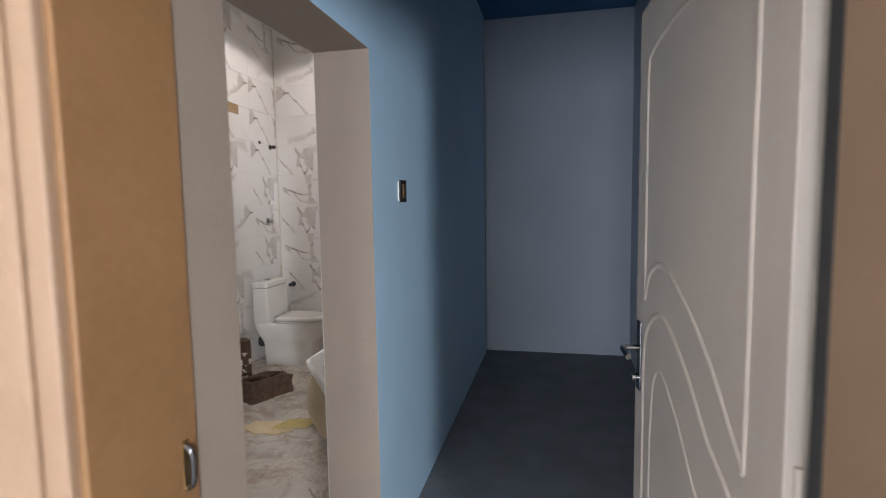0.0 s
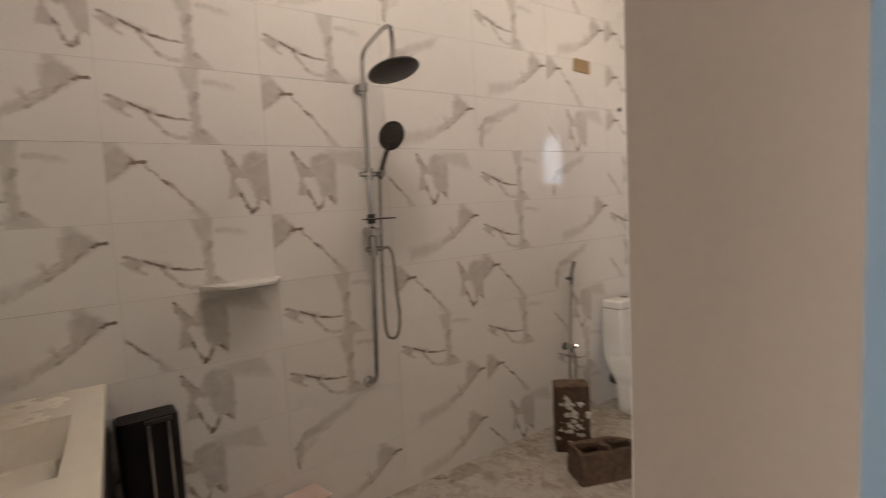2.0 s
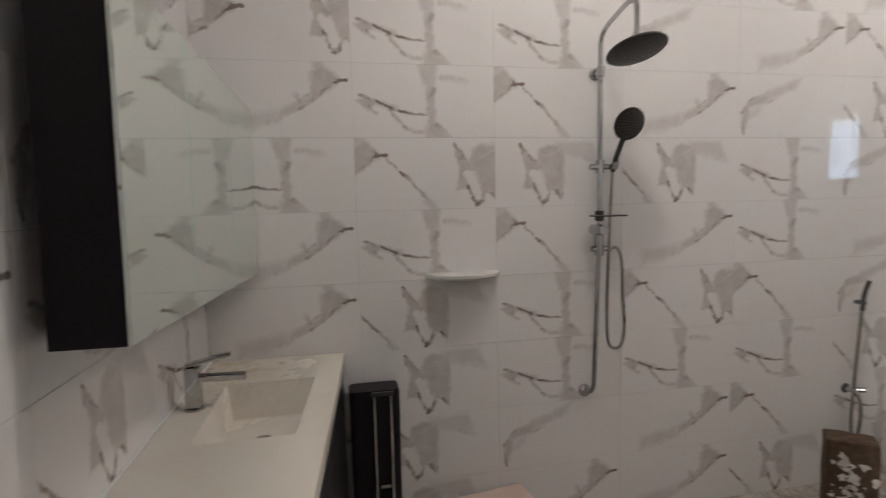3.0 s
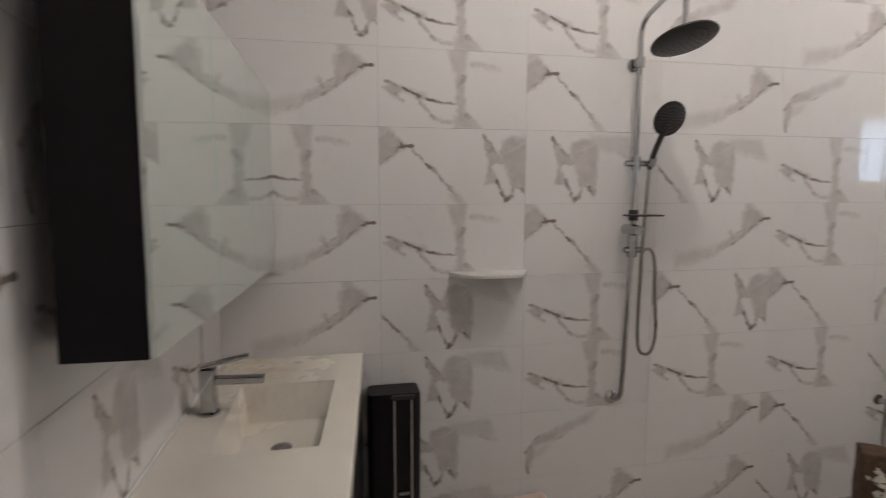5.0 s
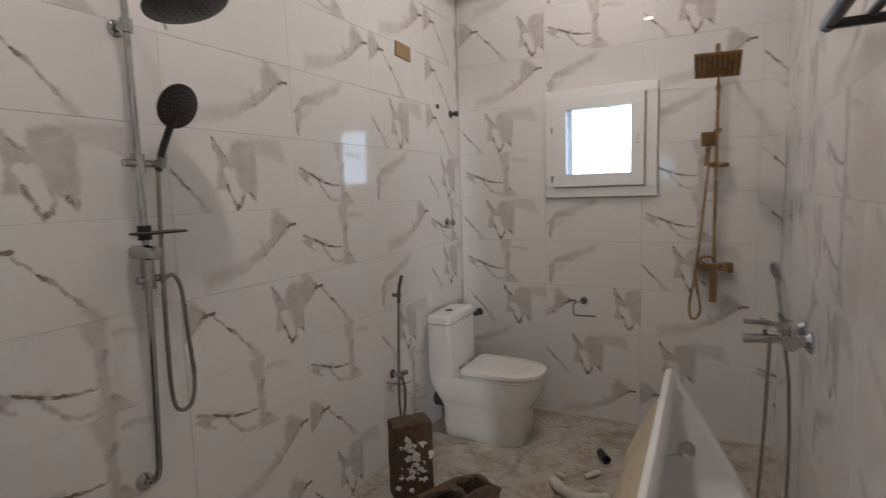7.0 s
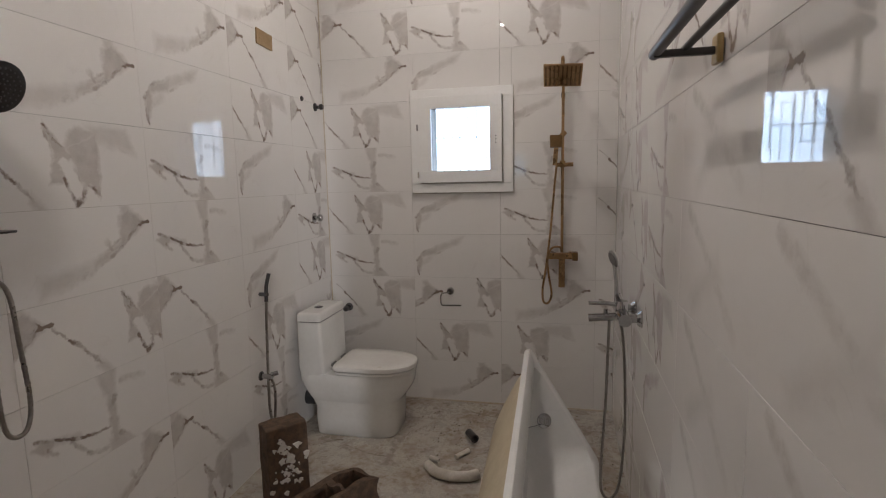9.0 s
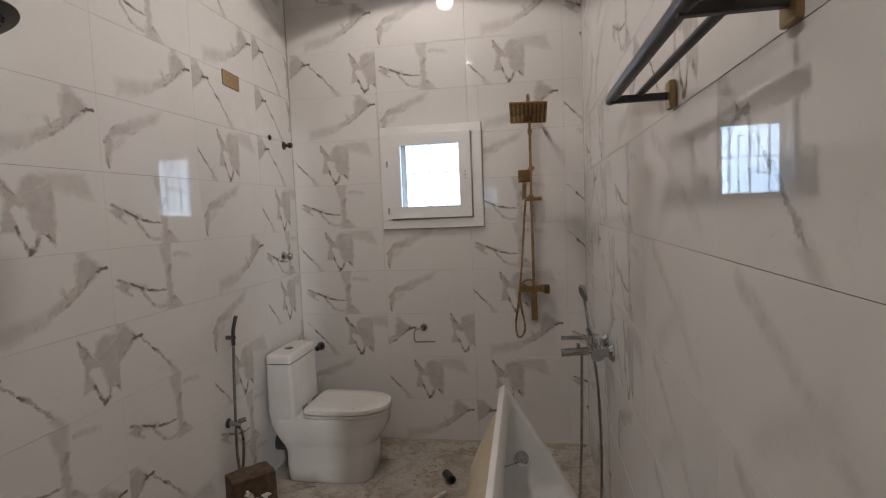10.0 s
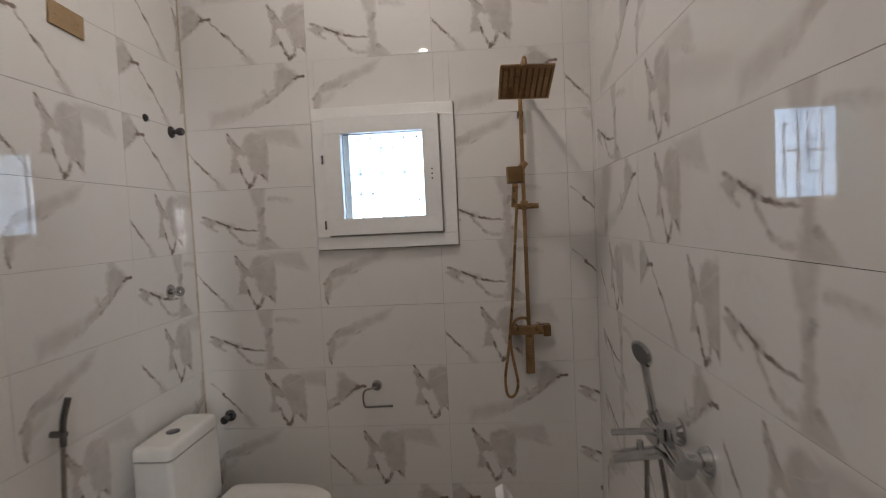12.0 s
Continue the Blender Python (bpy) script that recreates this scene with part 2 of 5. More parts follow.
def marble(name, motifs, tint=(0.72, 0.70, 0.68), vein=(0.19, 0.152, 0.132), rough=0.022):
    m, nt, b = principled(name, tint, rough, spec=0.55)
    loc = coords(nt)
    info = nt.nodes.new("ShaderNodeObjectInfo")

    def vec(op, a, c):
        n = nt.nodes.new("ShaderNodeVectorMath")
        n.operation = op
        for i, v in enumerate((a, c)):
            if hasattr(v, "links"):
                nt.links.new(v, n.inputs[i])
            else:
                n.inputs[i].default_value = v
        return n.outputs[0]
    seedp = vec("ADD", loc, math_node(nt, "MULTIPLY", info.outputs["Random"], 20.0))

    def wobble(scale, amount):
        n = node(nt, "ShaderNodeTexNoise", Scale=scale, Detail=4.0, Roughness=0.6)
        nt.links.new(loc, n.inputs["Vector"])
        return vec("MULTIPLY", vec("SUBTRACT", n.outputs["Color"], (0.5, 0.5, 0.5)), (amount, amount, 0))
    p = vec("ADD", vec("MULTIPLY", loc, (1, 1, 0)), vec("ADD", wobble(12.0, 0.034), wobble(48.0, 0.016)))
    p_one = vec("ADD", p, (0, 0, 1))
    lines, fill, clear = None, None, None
    for motif, ox, oy in motifs:
        for x0, y0, x1, y1, width, strength in STROKES_OF[motif]:
            g = nt.nodes.new("ShaderNodeGroup")
            g.node_tree = STROKE
            g.inputs["A"].default_value, g.inputs["BA"].default_value = (x0 + ox, y0 + oy, 0), (x1 - x0, y1 - y0, 0)
            g.inputs["Width"].default_value, g.inputs["Strength"].default_value = width * 1.45, strength * 1.35
            nt.links.new(p, g.inputs["P"])
            lines = g.outputs[0] if lines is None else math_node(nt, "MAXIMUM", lines, g.outputs[0])
        for c1, c2, c3, c4, soft, strength in PATCHES_OF[motif]:
            pts = [(x + ox, y + oy) for x, y in (c1, c2, c3, c4)]
            mid = (sum(q[0] for q in pts) / 4, sum(q[1] for q in pts) / 4)
            g = nt.nodes.new("ShaderNodeGroup")
            g.node_tree = PATCH
            for i, key in enumerate(("N1", "N2", "N3", "N4")):
                g.inputs[key].default_value = side(pts[i], pts[(i + 1) % 4], mid)
            g.inputs["Soft"].default_value, g.inputs["Strength"].default_value = soft * 1.5, strength * 0.95
            nt.links.new(p_one, g.inputs["P"])
            fill = g.outputs[0] if fill is None else math_node(nt, "MAXIMUM", fill, g.outputs[0])
        for x0, y0, x1, y1, width in CLEAR_OF.get(motif, ()):
            g = nt.nodes.new("ShaderNodeGroup")
            g.node_tree = STROKE
            g.inputs["A"].default_value, g.inputs["BA"].default_value = (x0 + ox, y0 + oy, 0), (x1 - x0, y1 - y0, 0)
            g.inputs["Width"].default_value, g.inputs["Strength"].default_value = width, 1.6
            nt.links.new(p, g.inputs["P"])
            clear = g.outputs[0]
    if clear is not None:
        fill = math_node(nt, "MULTIPLY", fill, math_node(nt, "SUBTRACT", 1.0, clear, True))
    grain = noise_tex(nt, loc, 16.0, 5, 0.65)
    cloudy = noise_tex(nt, loc, 30.0, 4, 0.6)
    fill = math_node(nt, "MULTIPLY", fill, math_node(nt, "ADD", math_node(nt, "MULTIPLY", grain, 1.3), 0.42))
    lines = math_node(nt, "MULTIPLY", lines, math_node(nt, "ADD", math_node(nt, "MULTIPLY", ramp(nt, cloudy, 0.3, 0.7), 0.75), 0.4))
    total = math_node(nt, "MAXIMUM", fill, lines)
    cloud = ramp(nt, noise_tex(nt, seedp, 3.5, 4), 0.45, 0.85)
    ridge = math_node(nt, "ABSOLUTE", math_node(nt, "SUBTRACT", noise_tex(nt, seedp, 4.5, 5, 0.55, 0.6), 0.5))
    hair = math_node(nt, "MULTIPLY", math_node(nt, "SUBTRACT", 1.0, ramp(nt, ridge, 0.0, 0.016)), ramp(nt, noise_tex(nt, seedp, 7.0, 2), 0.5, 0.7))
    v = math_node(nt, "ADD", total, math_node(nt, "ADD", math_node(nt, "MULTIPLY", cloud, 0.06), math_node(nt, "MULTIPLY", hair, 0.06)), True)
    brown = mix_color(nt, ramp(nt, noise_tex(nt, loc, 9.0, 3), 0.35, 0.65), vein, (vein[0] * 1.4, vein[1] * 1.34, vein[2] * 1.3))
    nt.links.new(mix_color(nt, v, tint, brown), b.inputs["Base Color"])
    smear = noise_tex(nt, position(nt), 5.0, 4)
    nt.links.new(math_node(nt, "ADD", math_node(nt, "MULTIPLY", ramp(nt, smear, 0.45, 0.8), 0.035), rough), b.inputs["Roughness"])
    return m


MARBLE = {key: marble("marble_tile_" + key, motifs) for key, motifs in DESIGNS.items()}


def floor_marble(name, base):
    """The wall marble under dirt: brown grime in blotches and trodden dust."""
    m = marble(name, DESIGNS[base], (0.47, 0.445, 0.405), (0.13, 0.105, 0.08), 0.12)
    nt = m.node_tree
    b = nt.nodes["Principled BSDF"]
    clean = b.inputs["Base Color"].links[0].from_socket
    p = position(nt)
    ridge2 = math_node(nt, "ABSOLUTE", math_node(nt, "SUBTRACT", noise_tex(nt, p, 2.3, 6, 0.6, 1.6), 0.5))
    streak = math_node(nt, "MULTIPLY", math_node(nt, "SUBTRACT", 1.0, ramp(nt, ridge2, 0.0, 0.075)), ramp(nt, noise_tex(nt, p, 5.0, 4), 0.35, 0.62))
    clean = mix_color(nt, math_node(nt, "MULTIPLY", streak, 0.75), clean, (0.27, 0.22, 0.175))
    blot = ramp(nt, noise_tex(nt, p, 2.6, 6, 0.65), 0.46, 0.66)
    fine = ramp(nt, noise_tex(nt, p, 26.0, 6, 0.7), 0.42, 0.66)
    dirt = math_node(nt, "ADD", math_node(nt, "MULTIPLY", blot, 0.42), math_node(nt, "MULTIPLY", math_node(nt, "MULTIPLY", fine, blot), 0.35), True)
    dirt = math_node(nt, "ADD", dirt, math_node(nt, "MULTIPLY", fine, 0.22), True)
    # the unfinished end of the room, by the toilet and the tub, is the dirtiest
    sep = nt.nodes.new("ShaderNodeSeparateXYZ")
    nt.links.new(p, sep.inputs[0])
    trodden = math_node(nt, "MULTIPLY", ramp(nt, sep.outputs["Y"], -1.7, -0.7), ramp(nt, noise_tex(nt, p, 7.0, 6, 0.7), 0.34, 0.6))
    dirt = math_node(nt, "ADD", dirt, math_node(nt, "MULTIPLY", trodden, 0.22), True)
    nt.links.new(mix_color(nt, dirt, clean, (0.25, 0.195, 0.135)), b.inputs["Base Color"])
    nt.links.new(math_node(nt, "ADD", math_node(nt, "MULTIPLY", dirt, 0.6), 0.14, True), b.inputs["Roughness"])
    return m


FLOOR_MARBLE = {key: floor_marble("dirty_floor_tile_" + key, key) for key in "ACDL"}
GROUT = worn("grout", (0.55, 0.52, 0.475), (0.36, 0.33, 0.29), 0.9, 6, 80)
CREAM = worn("beige_wall_paint", (0.32, 0.265, 0.22), (0.285, 0.235, 0.195), 0.55, 1.5, 70, 0.12)
BLUE = worn("blue_wall_paint", (0.48, 0.69, 0.86), (0.44, 0.64, 0.81), 0.6, 1.2, 90, 0.12)
GREYBLUE = worn("grey_blue_end_wall_paint", (0.40, 0.445, 0.51), (0.36, 0.405, 0.47), 0.6, 1.2, 90, 0.12)
DARKBLUE = worn("deep_blue_ceiling_paint", (0.03, 0.12, 0.26), (0.025, 0.10, 0.22), 0.7, 2, 60)
CEIL = worn("white_ceiling_paint", (0.78, 0.77, 0.75), (0.72, 0.71, 0.69), 0.8, 2, 60)
SCREED = worn("dark_floor_screed", (0.18, 0.19, 0.205), (0.135, 0.142, 0.155), 0.75, 4, 60, 0.3)
BEDROOM = worn("bedroom_wall_paint", (0.72, 0.64, 0.55), (0.66, 0.59, 0.51), 0.6, 1.5, 60)

# ---- mesh helpers
def part(name, bm, material, parent=None, label="", smooth=False):
    me = bpy.data.meshes.new(name)
    if smooth:
        for f in bm.faces:
            f.smooth = True
    bm.to_mesh(me)
    bm.free()
    for mt in (material if isinstance(material, (list, tuple)) else [material]):
        me.materials.append(mt)
    ob = new(name, me)
    if smooth:
        me.set_sharp_from_angle(angle=radians(40))
    if parent is not None:
        ob.parent = parent
    if label:
        ob["label"] = label
    return ob


def thing(name, label, category, at=(0, 0, 0), group="", kind=""):
    ob = new(name)
    ob.location = at
    ob.empty_display_size = 0.1
    return tagged(ob, label, category, group, kind)


def box(lo, hi, bevel=0.0, bm=None, segments=2):
    bm2 = bmesh.new()
    bmesh.ops.create_cube(bm2, size=1)
    for v in bm2.verts:
        v.co = Vector([lo[i] + (v.co[i] + 0.5) * (hi[i] - lo[i]) for i in range(3)])
    if bevel:
        bmesh.ops.bevel(bm2, geom=bm2.edges[:], offset=bevel, segments=segments, profile=0.6, affect="EDGES")
    return join(bm, bm2)


def join(bm, other):
    if bm is None:
        return other
    me = bpy.data.meshes.new("tmp")
    other.to_mesh(me)
    other.free()
    bm.from_mesh(me)
    bpy.data.meshes.remove(me)
    return bm


def moved_bm(bm, m):
    bmesh.ops.transform(bm, matrix=m, verts=bm.verts)
    return bm


# ---- walls, floor, ceiling
def slab(name, boxes, material, label, paint=None):
    """A piece of the setting from boxes; paint picks a material slot by the face's normal."""
    bm = None
    for lo, hi in boxes:
        bm = box(lo, hi, bm=bm)
    if paint:
        bm.normal_update()
        for f in bm.faces:
            f.material_index = paint(f)
    return tagged(part(name, bm, material), label, "wall" if "wall" in name else name.split("_")[0], kind="structure")


JAMB_FAR, JAMB_NEAR, HALL_X, HEAD = -3.10, -3.96, 2.155, 2.05
END = 0.11
wall_west = slab("wall_west", [((-0.2, SOUTH - 0.28, 0), (-0.009, 0.2, H))], GROUT, "bathroom long wall clad in marble-look tiles")
WX0, WX1, WZ0, WZ1 = 0.655, 1.31, 1.495, 2.145
OX0, OX1, OZ0, OZ1 = 0.765, 1.200, 1.596, 2.062
wall_north = slab("wall_north", [((-0.009, 0.009, 0), (OX0, 0.2, H)), ((OX1, 0.009, 0), (HALL_X - 0.1, 0.2, H)), ((OX0, 0.009, 0), (OX1, 0.2, OZ0)), ((OX0, 0.009, OZ1), (OX1, 0.2, H))],
                  GROUT, "bathroom end wall with a small window, clad in tiles")
SKEW = 0.0129


def ex(y):
    """The east wall runs slightly out of square."""
    return 1.97 + SKEW * y


bm = bmesh.new()
for y0, y1, z0, z1 in ((JAMB_FAR, 0.009, 0, H), (JAMB_NEAR, JAMB_FAR, HEAD, H), (SOUTH - 0.06, JAMB_NEAR, 0, H)):
    vs = [bm.verts.new(c) for c in ((ex(y0) + 0.009, y0, z0), (HALL_X, y0, z0), (HALL_X, y1, z0), (ex(y1) + 0.009, y1, z0),
                                    (ex(y0) + 0.009, y0, z1), (HALL_X, y0, z1), (HALL_X, y1, z1), (ex(y1) + 0.009, y1, z1))]
    for q in ((0, 3, 2, 1), (4, 5, 6, 7), (0, 1, 5, 4), (1, 2, 6, 5), (2, 3, 7, 6), (3, 0, 4, 7)):
        f = bm.faces.new([vs[i] for i in q])
        f.normal_update()
        f.material_index = 0 if f.normal.x < -0.5 else (1 if f.normal.x > 0.5 and y0 > -3.97 else 2)
wall_east = tagged(part("wall_east", bm, [GROUT, BLUE, CREAM]), "wall with a doorless opening between blue passage and bathroom", "wall", kind="structure")
DOOR_R = 3.20
wall_south = slab("wall_south", [((-0.009, SOUTH - 0.28, 0), (HALL_X - 0.02, SOUTH - 0.009, H)), ((HALL_X - 0.02, SOUTH - 0.28, 2.12), (DOOR_R + 0.02, SOUTH - 0.03, H)),
                                 ((DOOR_R + 0.02, SOUTH - 0.28, 0), (5.5, SOUTH - 0.03, H))], [GROUT, BLUE, BEDROOM], "wall with the entrance doorway, tiled on its bathroom side",
                  lambda f: 2 if f.normal.y < -0.5 else (1 if f.calc_center_median().x > 2.1 else 0))
slab("wall_passage_end", [((HALL_X - 0.1, END, 0), (3.7, END + 0.2, H + 0.1))], GREYBLUE, "grey-blue painted end wall of the dark passage")
slab("wall_passage_side", [((3.5, SOUTH - 0.03, 0), (3.7, END, H + 0.1))], GREYBLUE, "grey-blue painted side wall of the dark passage")
ceiling = slab("ceiling", [((-0.2, SOUTH - 0.28, H), (HALL_X - 0.05, 0.2, H + 0.15))], CEIL, "white painted bathroom ceiling")
ceiling_2 = slab("ceiling_passage", [((HALL_X, SOUTH - 0.03, 3.2), (3.5, END, 3.35))], DARKBLUE, "deep blue painted passage ceiling")
slab("floor_passage", [((2.0, SOUTH - 0.28, -0.2), (3.7, END + 0.2, FLOOR_HALL)), ((1.935, JAMB_NEAR, -0.2), (2.0, JAMB_FAR, FLOOR_HALL))], SCREED, "dark grey floor of the passage")
slab("floor_bedroom", [((0.3, -8.7, -0.2), (5.7, SOUTH - 0.28, FLOOR_HALL))], SCREED, "dark grey floor of the front room")
for nm, lo, hi in (("wall_bedroom_west", (0.3, -8.7, 0), (0.5, SOUTH - 0.28, H)),):
    slab(nm, [(lo, hi)], BEDROOM, "plain painted wall of the front room")
slab("wall_bedroom_east", [((5.5, -8.7, 0), (5.7, SOUTH - 0.03, H))], BEDROOM, "plain painted wall of the front room")
# out of view; the wide opening is made up to go with the fill lamp
slab("wall_bedroom_south", [((0.5, -8.7, 0), (1.2, -8.5, H)), ((2.8, -8.7, 0), (4.95, -8.5, H)), ((1.2, -8.7, 0), (2.8, -8.5, 0.55)), ((1.2, -8.7, 1.69), (2.8, -8.5, H)), ((5.30, -8.7, 0), (5.5, -8.5, H)), ((4.95, -8.7, 0), (5.30, -8.5, 1.24)), ((4.95, -8.7, 2.16), (5.30, -8.5, H))], BEDROOM,
     "plain painted wall of the front room, unseen, opened where the lamps stand")
slab("ceiling_bedroom", [((0.3, -8.7, H), (5.7, SOUTH - 0.1, H + 0.15))], CEIL, "white painted ceiling of the front room")
floor = slab("floor", [((-0.2, SOUTH - 0.28, -0.2), (2.0, 0.2, -0.009))], GROUT, "dirty marble-look tiled bathroom floor")

# ---- things
# ---- more materials
CORNER = worn("brown_stained_sealant", (0.40, 0.32, 0.22), (0.58, 0.53, 0.46), 0.7, 2.2, 40, 0.3)
CERAMIC = worn("white_ceramic", (0.71, 0.70, 0.67), (0.64, 0.62, 0.585), 0.12, 3, 40, 0, spec=0.5, rough_var=0.06)
ACRYLIC = worn("white_acrylic", (0.82, 0.82, 0.81), (0.76, 0.76, 0.74), 0.08, 2.5, 40, 0, rough_var=0.04)
SHELL = worn("bare_fibreglass_shell", (0.62, 0.54, 0.39), (0.50, 0.42, 0.29), 0.55, 4, 50, 0.2)
CHROME = worn("chrome", (0.56, 0.56, 0.56), (0.40, 0.40, 0.40), 0.045, 8, 60, 0, metal=1.0, rough_var=0.025)
DARKCHROME = worn("dark_chrome", (0.22, 0.22, 0.23), (0.15, 0.15, 0.16), 0.25, 10, 60, 0, metal=1.0)
GOLD = worn("brushed_gold", (0.44, 0.28, 0.145), (0.32, 0.20, 0.10), 0.28, 8, 90, 0.05, metal=1.0)
BLACKMETAL = worn("black_metal", (0.02, 0.018, 0.017), (0.035, 0.03, 0.028), 0.4, 6, 60, 0)
BLACKGLOSS = worn("black_lacquer", (0.006, 0.005, 0.006), (0.011, 0.009, 0.011), 0.38, 4, 40, 0, spec=0.2)
# rubber parts, and the strips drawn as shade at tank lid and door jamb
RUBBER_AND_SHADE = worn("dark_rubber_and_gap_shade", (0.025, 0.025, 0.027), (0.04, 0.04, 0.04), 0.6, 20, 90, 0.1)
NOZZLE = worn("grey_rubber_nozzles", (0.09, 0.09, 0.095), (0.13, 0.13, 0.13), 0.5, 20, 90, 0)
UPVC = worn("white_upvc", (0.80, 0.80, 0.79), (0.74, 0.73, 0.71), 0.35, 3, 50, 0)
DOORWHITE = worn("white_door_paint", (0.46, 0.415, 0.37), (0.40, 0.36, 0.32), 0.45, 2, 70, 0.08)
WOODTAN = worn("tan_door_lining", (0.27, 0.15, 0.068), (0.20, 0.105, 0.045), 0.45, 2, 50, 0.1)
BRASS = worn("old_brass", (0.42, 0.30, 0.14), (0.30, 0.21, 0.10), 0.4, 12, 80, 0.1, metal=1.0)
CARTON = worn("brown_card", (0.36, 0.25, 0.14), (0.28, 0.19, 0.10), 0.9, 8, 60, 0.2)
PINKCARD = worn("pale_pink_card", (0.66, 0.52, 0.46), (0.56, 0.42, 0.36), 0.8, 6, 60, 0.2)
PVC = worn("dusty_white_pvc", (0.66, 0.62, 0.56), (0.46, 0.42, 0.36), 0.55, 14, 80, 0.2)
RUBBLE = worn("rubble", (0.34, 0.29, 0.23), (0.20, 0.17, 0.13), 0.95, 12, 90, 0.4)
MESHYELLOW = worn("yellow_mesh", (0.52, 0.43, 0.17), (0.42, 0.34, 0.13), 0.7, 10, 90, 0.2)
RAG = worn("beige_dust_sheet", (0.56, 0.46, 0.30), (0.42, 0.33, 0.20), 0.95, 9, 70, 0.5)
STEELHOSE = worn("steel_hose", (0.38, 0.355, 0.325), (0.26, 0.24, 0.215), 0.3, 30, 160, 0, metal=1.0)


def block_material():
    m, nt, b = principled("cement_block_with_paint", (0.12, 0.085, 0.06), 0.95)
    p = position(nt)
    base = mix_color(nt, ramp(nt, noise_tex(nt, p, 30, 5), 0.3, 0.7), (0.115, 0.07, 0.043), (0.06, 0.038, 0.025))
    nt.links.new(base, b.inputs["Base Color"])
    bump(nt, b, noise_tex(nt, p, 120, 4), 0.6, 0.004)
    return m


BLOCK = block_material()
PAINTSPLAT = worn("dried_white_plaster", (0.70, 0.67, 0.62), (0.56, 0.52, 0.46), 0.9, 30, 90, 0.4)


def mirror_material():
    m, nt, b = principled("silvered_mirror", (0.74, 0.80, 0.755), 0.04, 0.84)
    d = noise_tex(nt, position(nt), 9, 4)
    nt.links.new(math_node(nt, "ADD", math_node(nt, "MULTIPLY", ramp(nt, d, 0.4, 0.8), 0.10), 0.03), b.inputs["Roughness"])
    return m


MIRROR = mirror_material()
GLASSEDGE = worn("pale_green_glass_edge", (0.50, 0.66, 0.58), (0.42, 0.56, 0.50), 0.2, 8, 60, 0)
GLASS, gnt, gb = principled("window_glass", (0.96, 0.99, 1.0), 0.02)
gb.inputs["Transmission Weight"].default_value, gb.inputs["IOR"].default_value = 1.0, 1.45
# transmission stands in for sky glare, so the white bars glow
GRILLE, fnt, fb = principled("white_bars_with_sky_glow", (0.9, 0.92, 0.93), 0.7)
fb.inputs["Transmission Weight"].default_value = 0.84
SKYGLOW = bpy.data.materials.new("bright_sky_beyond")
SKYGLOW.use_nodes = True
snt = SKYGLOW.node_tree
snt.nodes.clear()
se, so = snt.nodes.new("ShaderNodeEmission"), snt.nodes.new("ShaderNodeOutputMaterial")
snt.links.new(mix_color(snt, ramp(snt, noise_tex(snt, position(snt), 0.5, 4), 0.3, 0.7), (0.46, 0.69, 1.0), (0.66, 0.83, 1.0)), se.inputs[0])
se.inputs[1].default_value = 6.0
snt.links.new(se.outputs[0], so.inputs[0])
LENS = bpy.data.materials.new("downlight_lens")
LENS.use_nodes = True
LENS.node_tree.nodes["Principled BSDF"].inputs["Emission Color"].default_value = (1.0, 0.92, 0.82, 1)
LENS.node_tree.nodes["Principled BSDF"].inputs["Emission Strength"].default_value = 90.0


# ---- shapes
def cyl(a, b, r, r2=None, seg=20, bm=None, caps=True):
    a, b = Vector(a), Vector(b)
    bm2 = bmesh.new()
    bmesh.ops.create_cone(bm2, cap_ends=caps, segments=seg, radius1=r, radius2=r if r2 is None else r2, depth=(b - a).length)
    m = Matrix.Translation((a + b) / 2) @ (b - a).to_track_quat("Z", "Y").to_matrix().to_4x4()
    return join(bm, moved_bm(bm2, m))


def smooth_path(pts, steps=8):
    pts = [Vector(p) for p in pts]
    out = []
    for i in range(len(pts) - 1):
        p0, p1, p2, p3 = pts[max(i - 1, 0)], pts[i], pts[i + 1], pts[min(i + 2, len(pts) - 1)]
        for k in range(steps):
            t = k / steps
            out.append(0.5 * ((2 * p1) + (p2 - p0) * t + (2 * p0 - 5 * p1 + 4 * p2 - p3) * t * t + (3 * p1 - p0 - 3 * p2 + p3) * t ** 3))
    return out + [pts[-1]]


def tube(pts, r, seg=12, steps=8, bm=None, ribs=False):
    path = smooth_path(pts, steps) if steps else [Vector(p) for p in pts]
    bm = bm or bmesh.new()
    rings, n = [], None
    for i, p in enumerate(path):
        d = (path[min(i + 1, len(path) - 1)] - path[max(i - 1, 0)]).normalized()
        if n is None:
            n = d.orthogonal().normalized()
        n = (n - d * n.dot(d)).normalized()
        s = d.cross(n)
        rr = r * (1.0 if not ribs or i % 2 else 0.86)
        rings.append([bm.verts.new(p + rr * (math.cos(a) * n + math.sin(a) * s)) for a in (2 * math.pi * k / seg for k in range(seg))])
    for q, w in zip(rings, rings[1:]):
        for k in range(seg):
            bm.faces.new((q[k], q[(k + 1) % seg], w[(k + 1) % seg], w[k]))
    bm.faces.new(rings[0][::-1])
    bm.faces.new(rings[-1])
    return bm


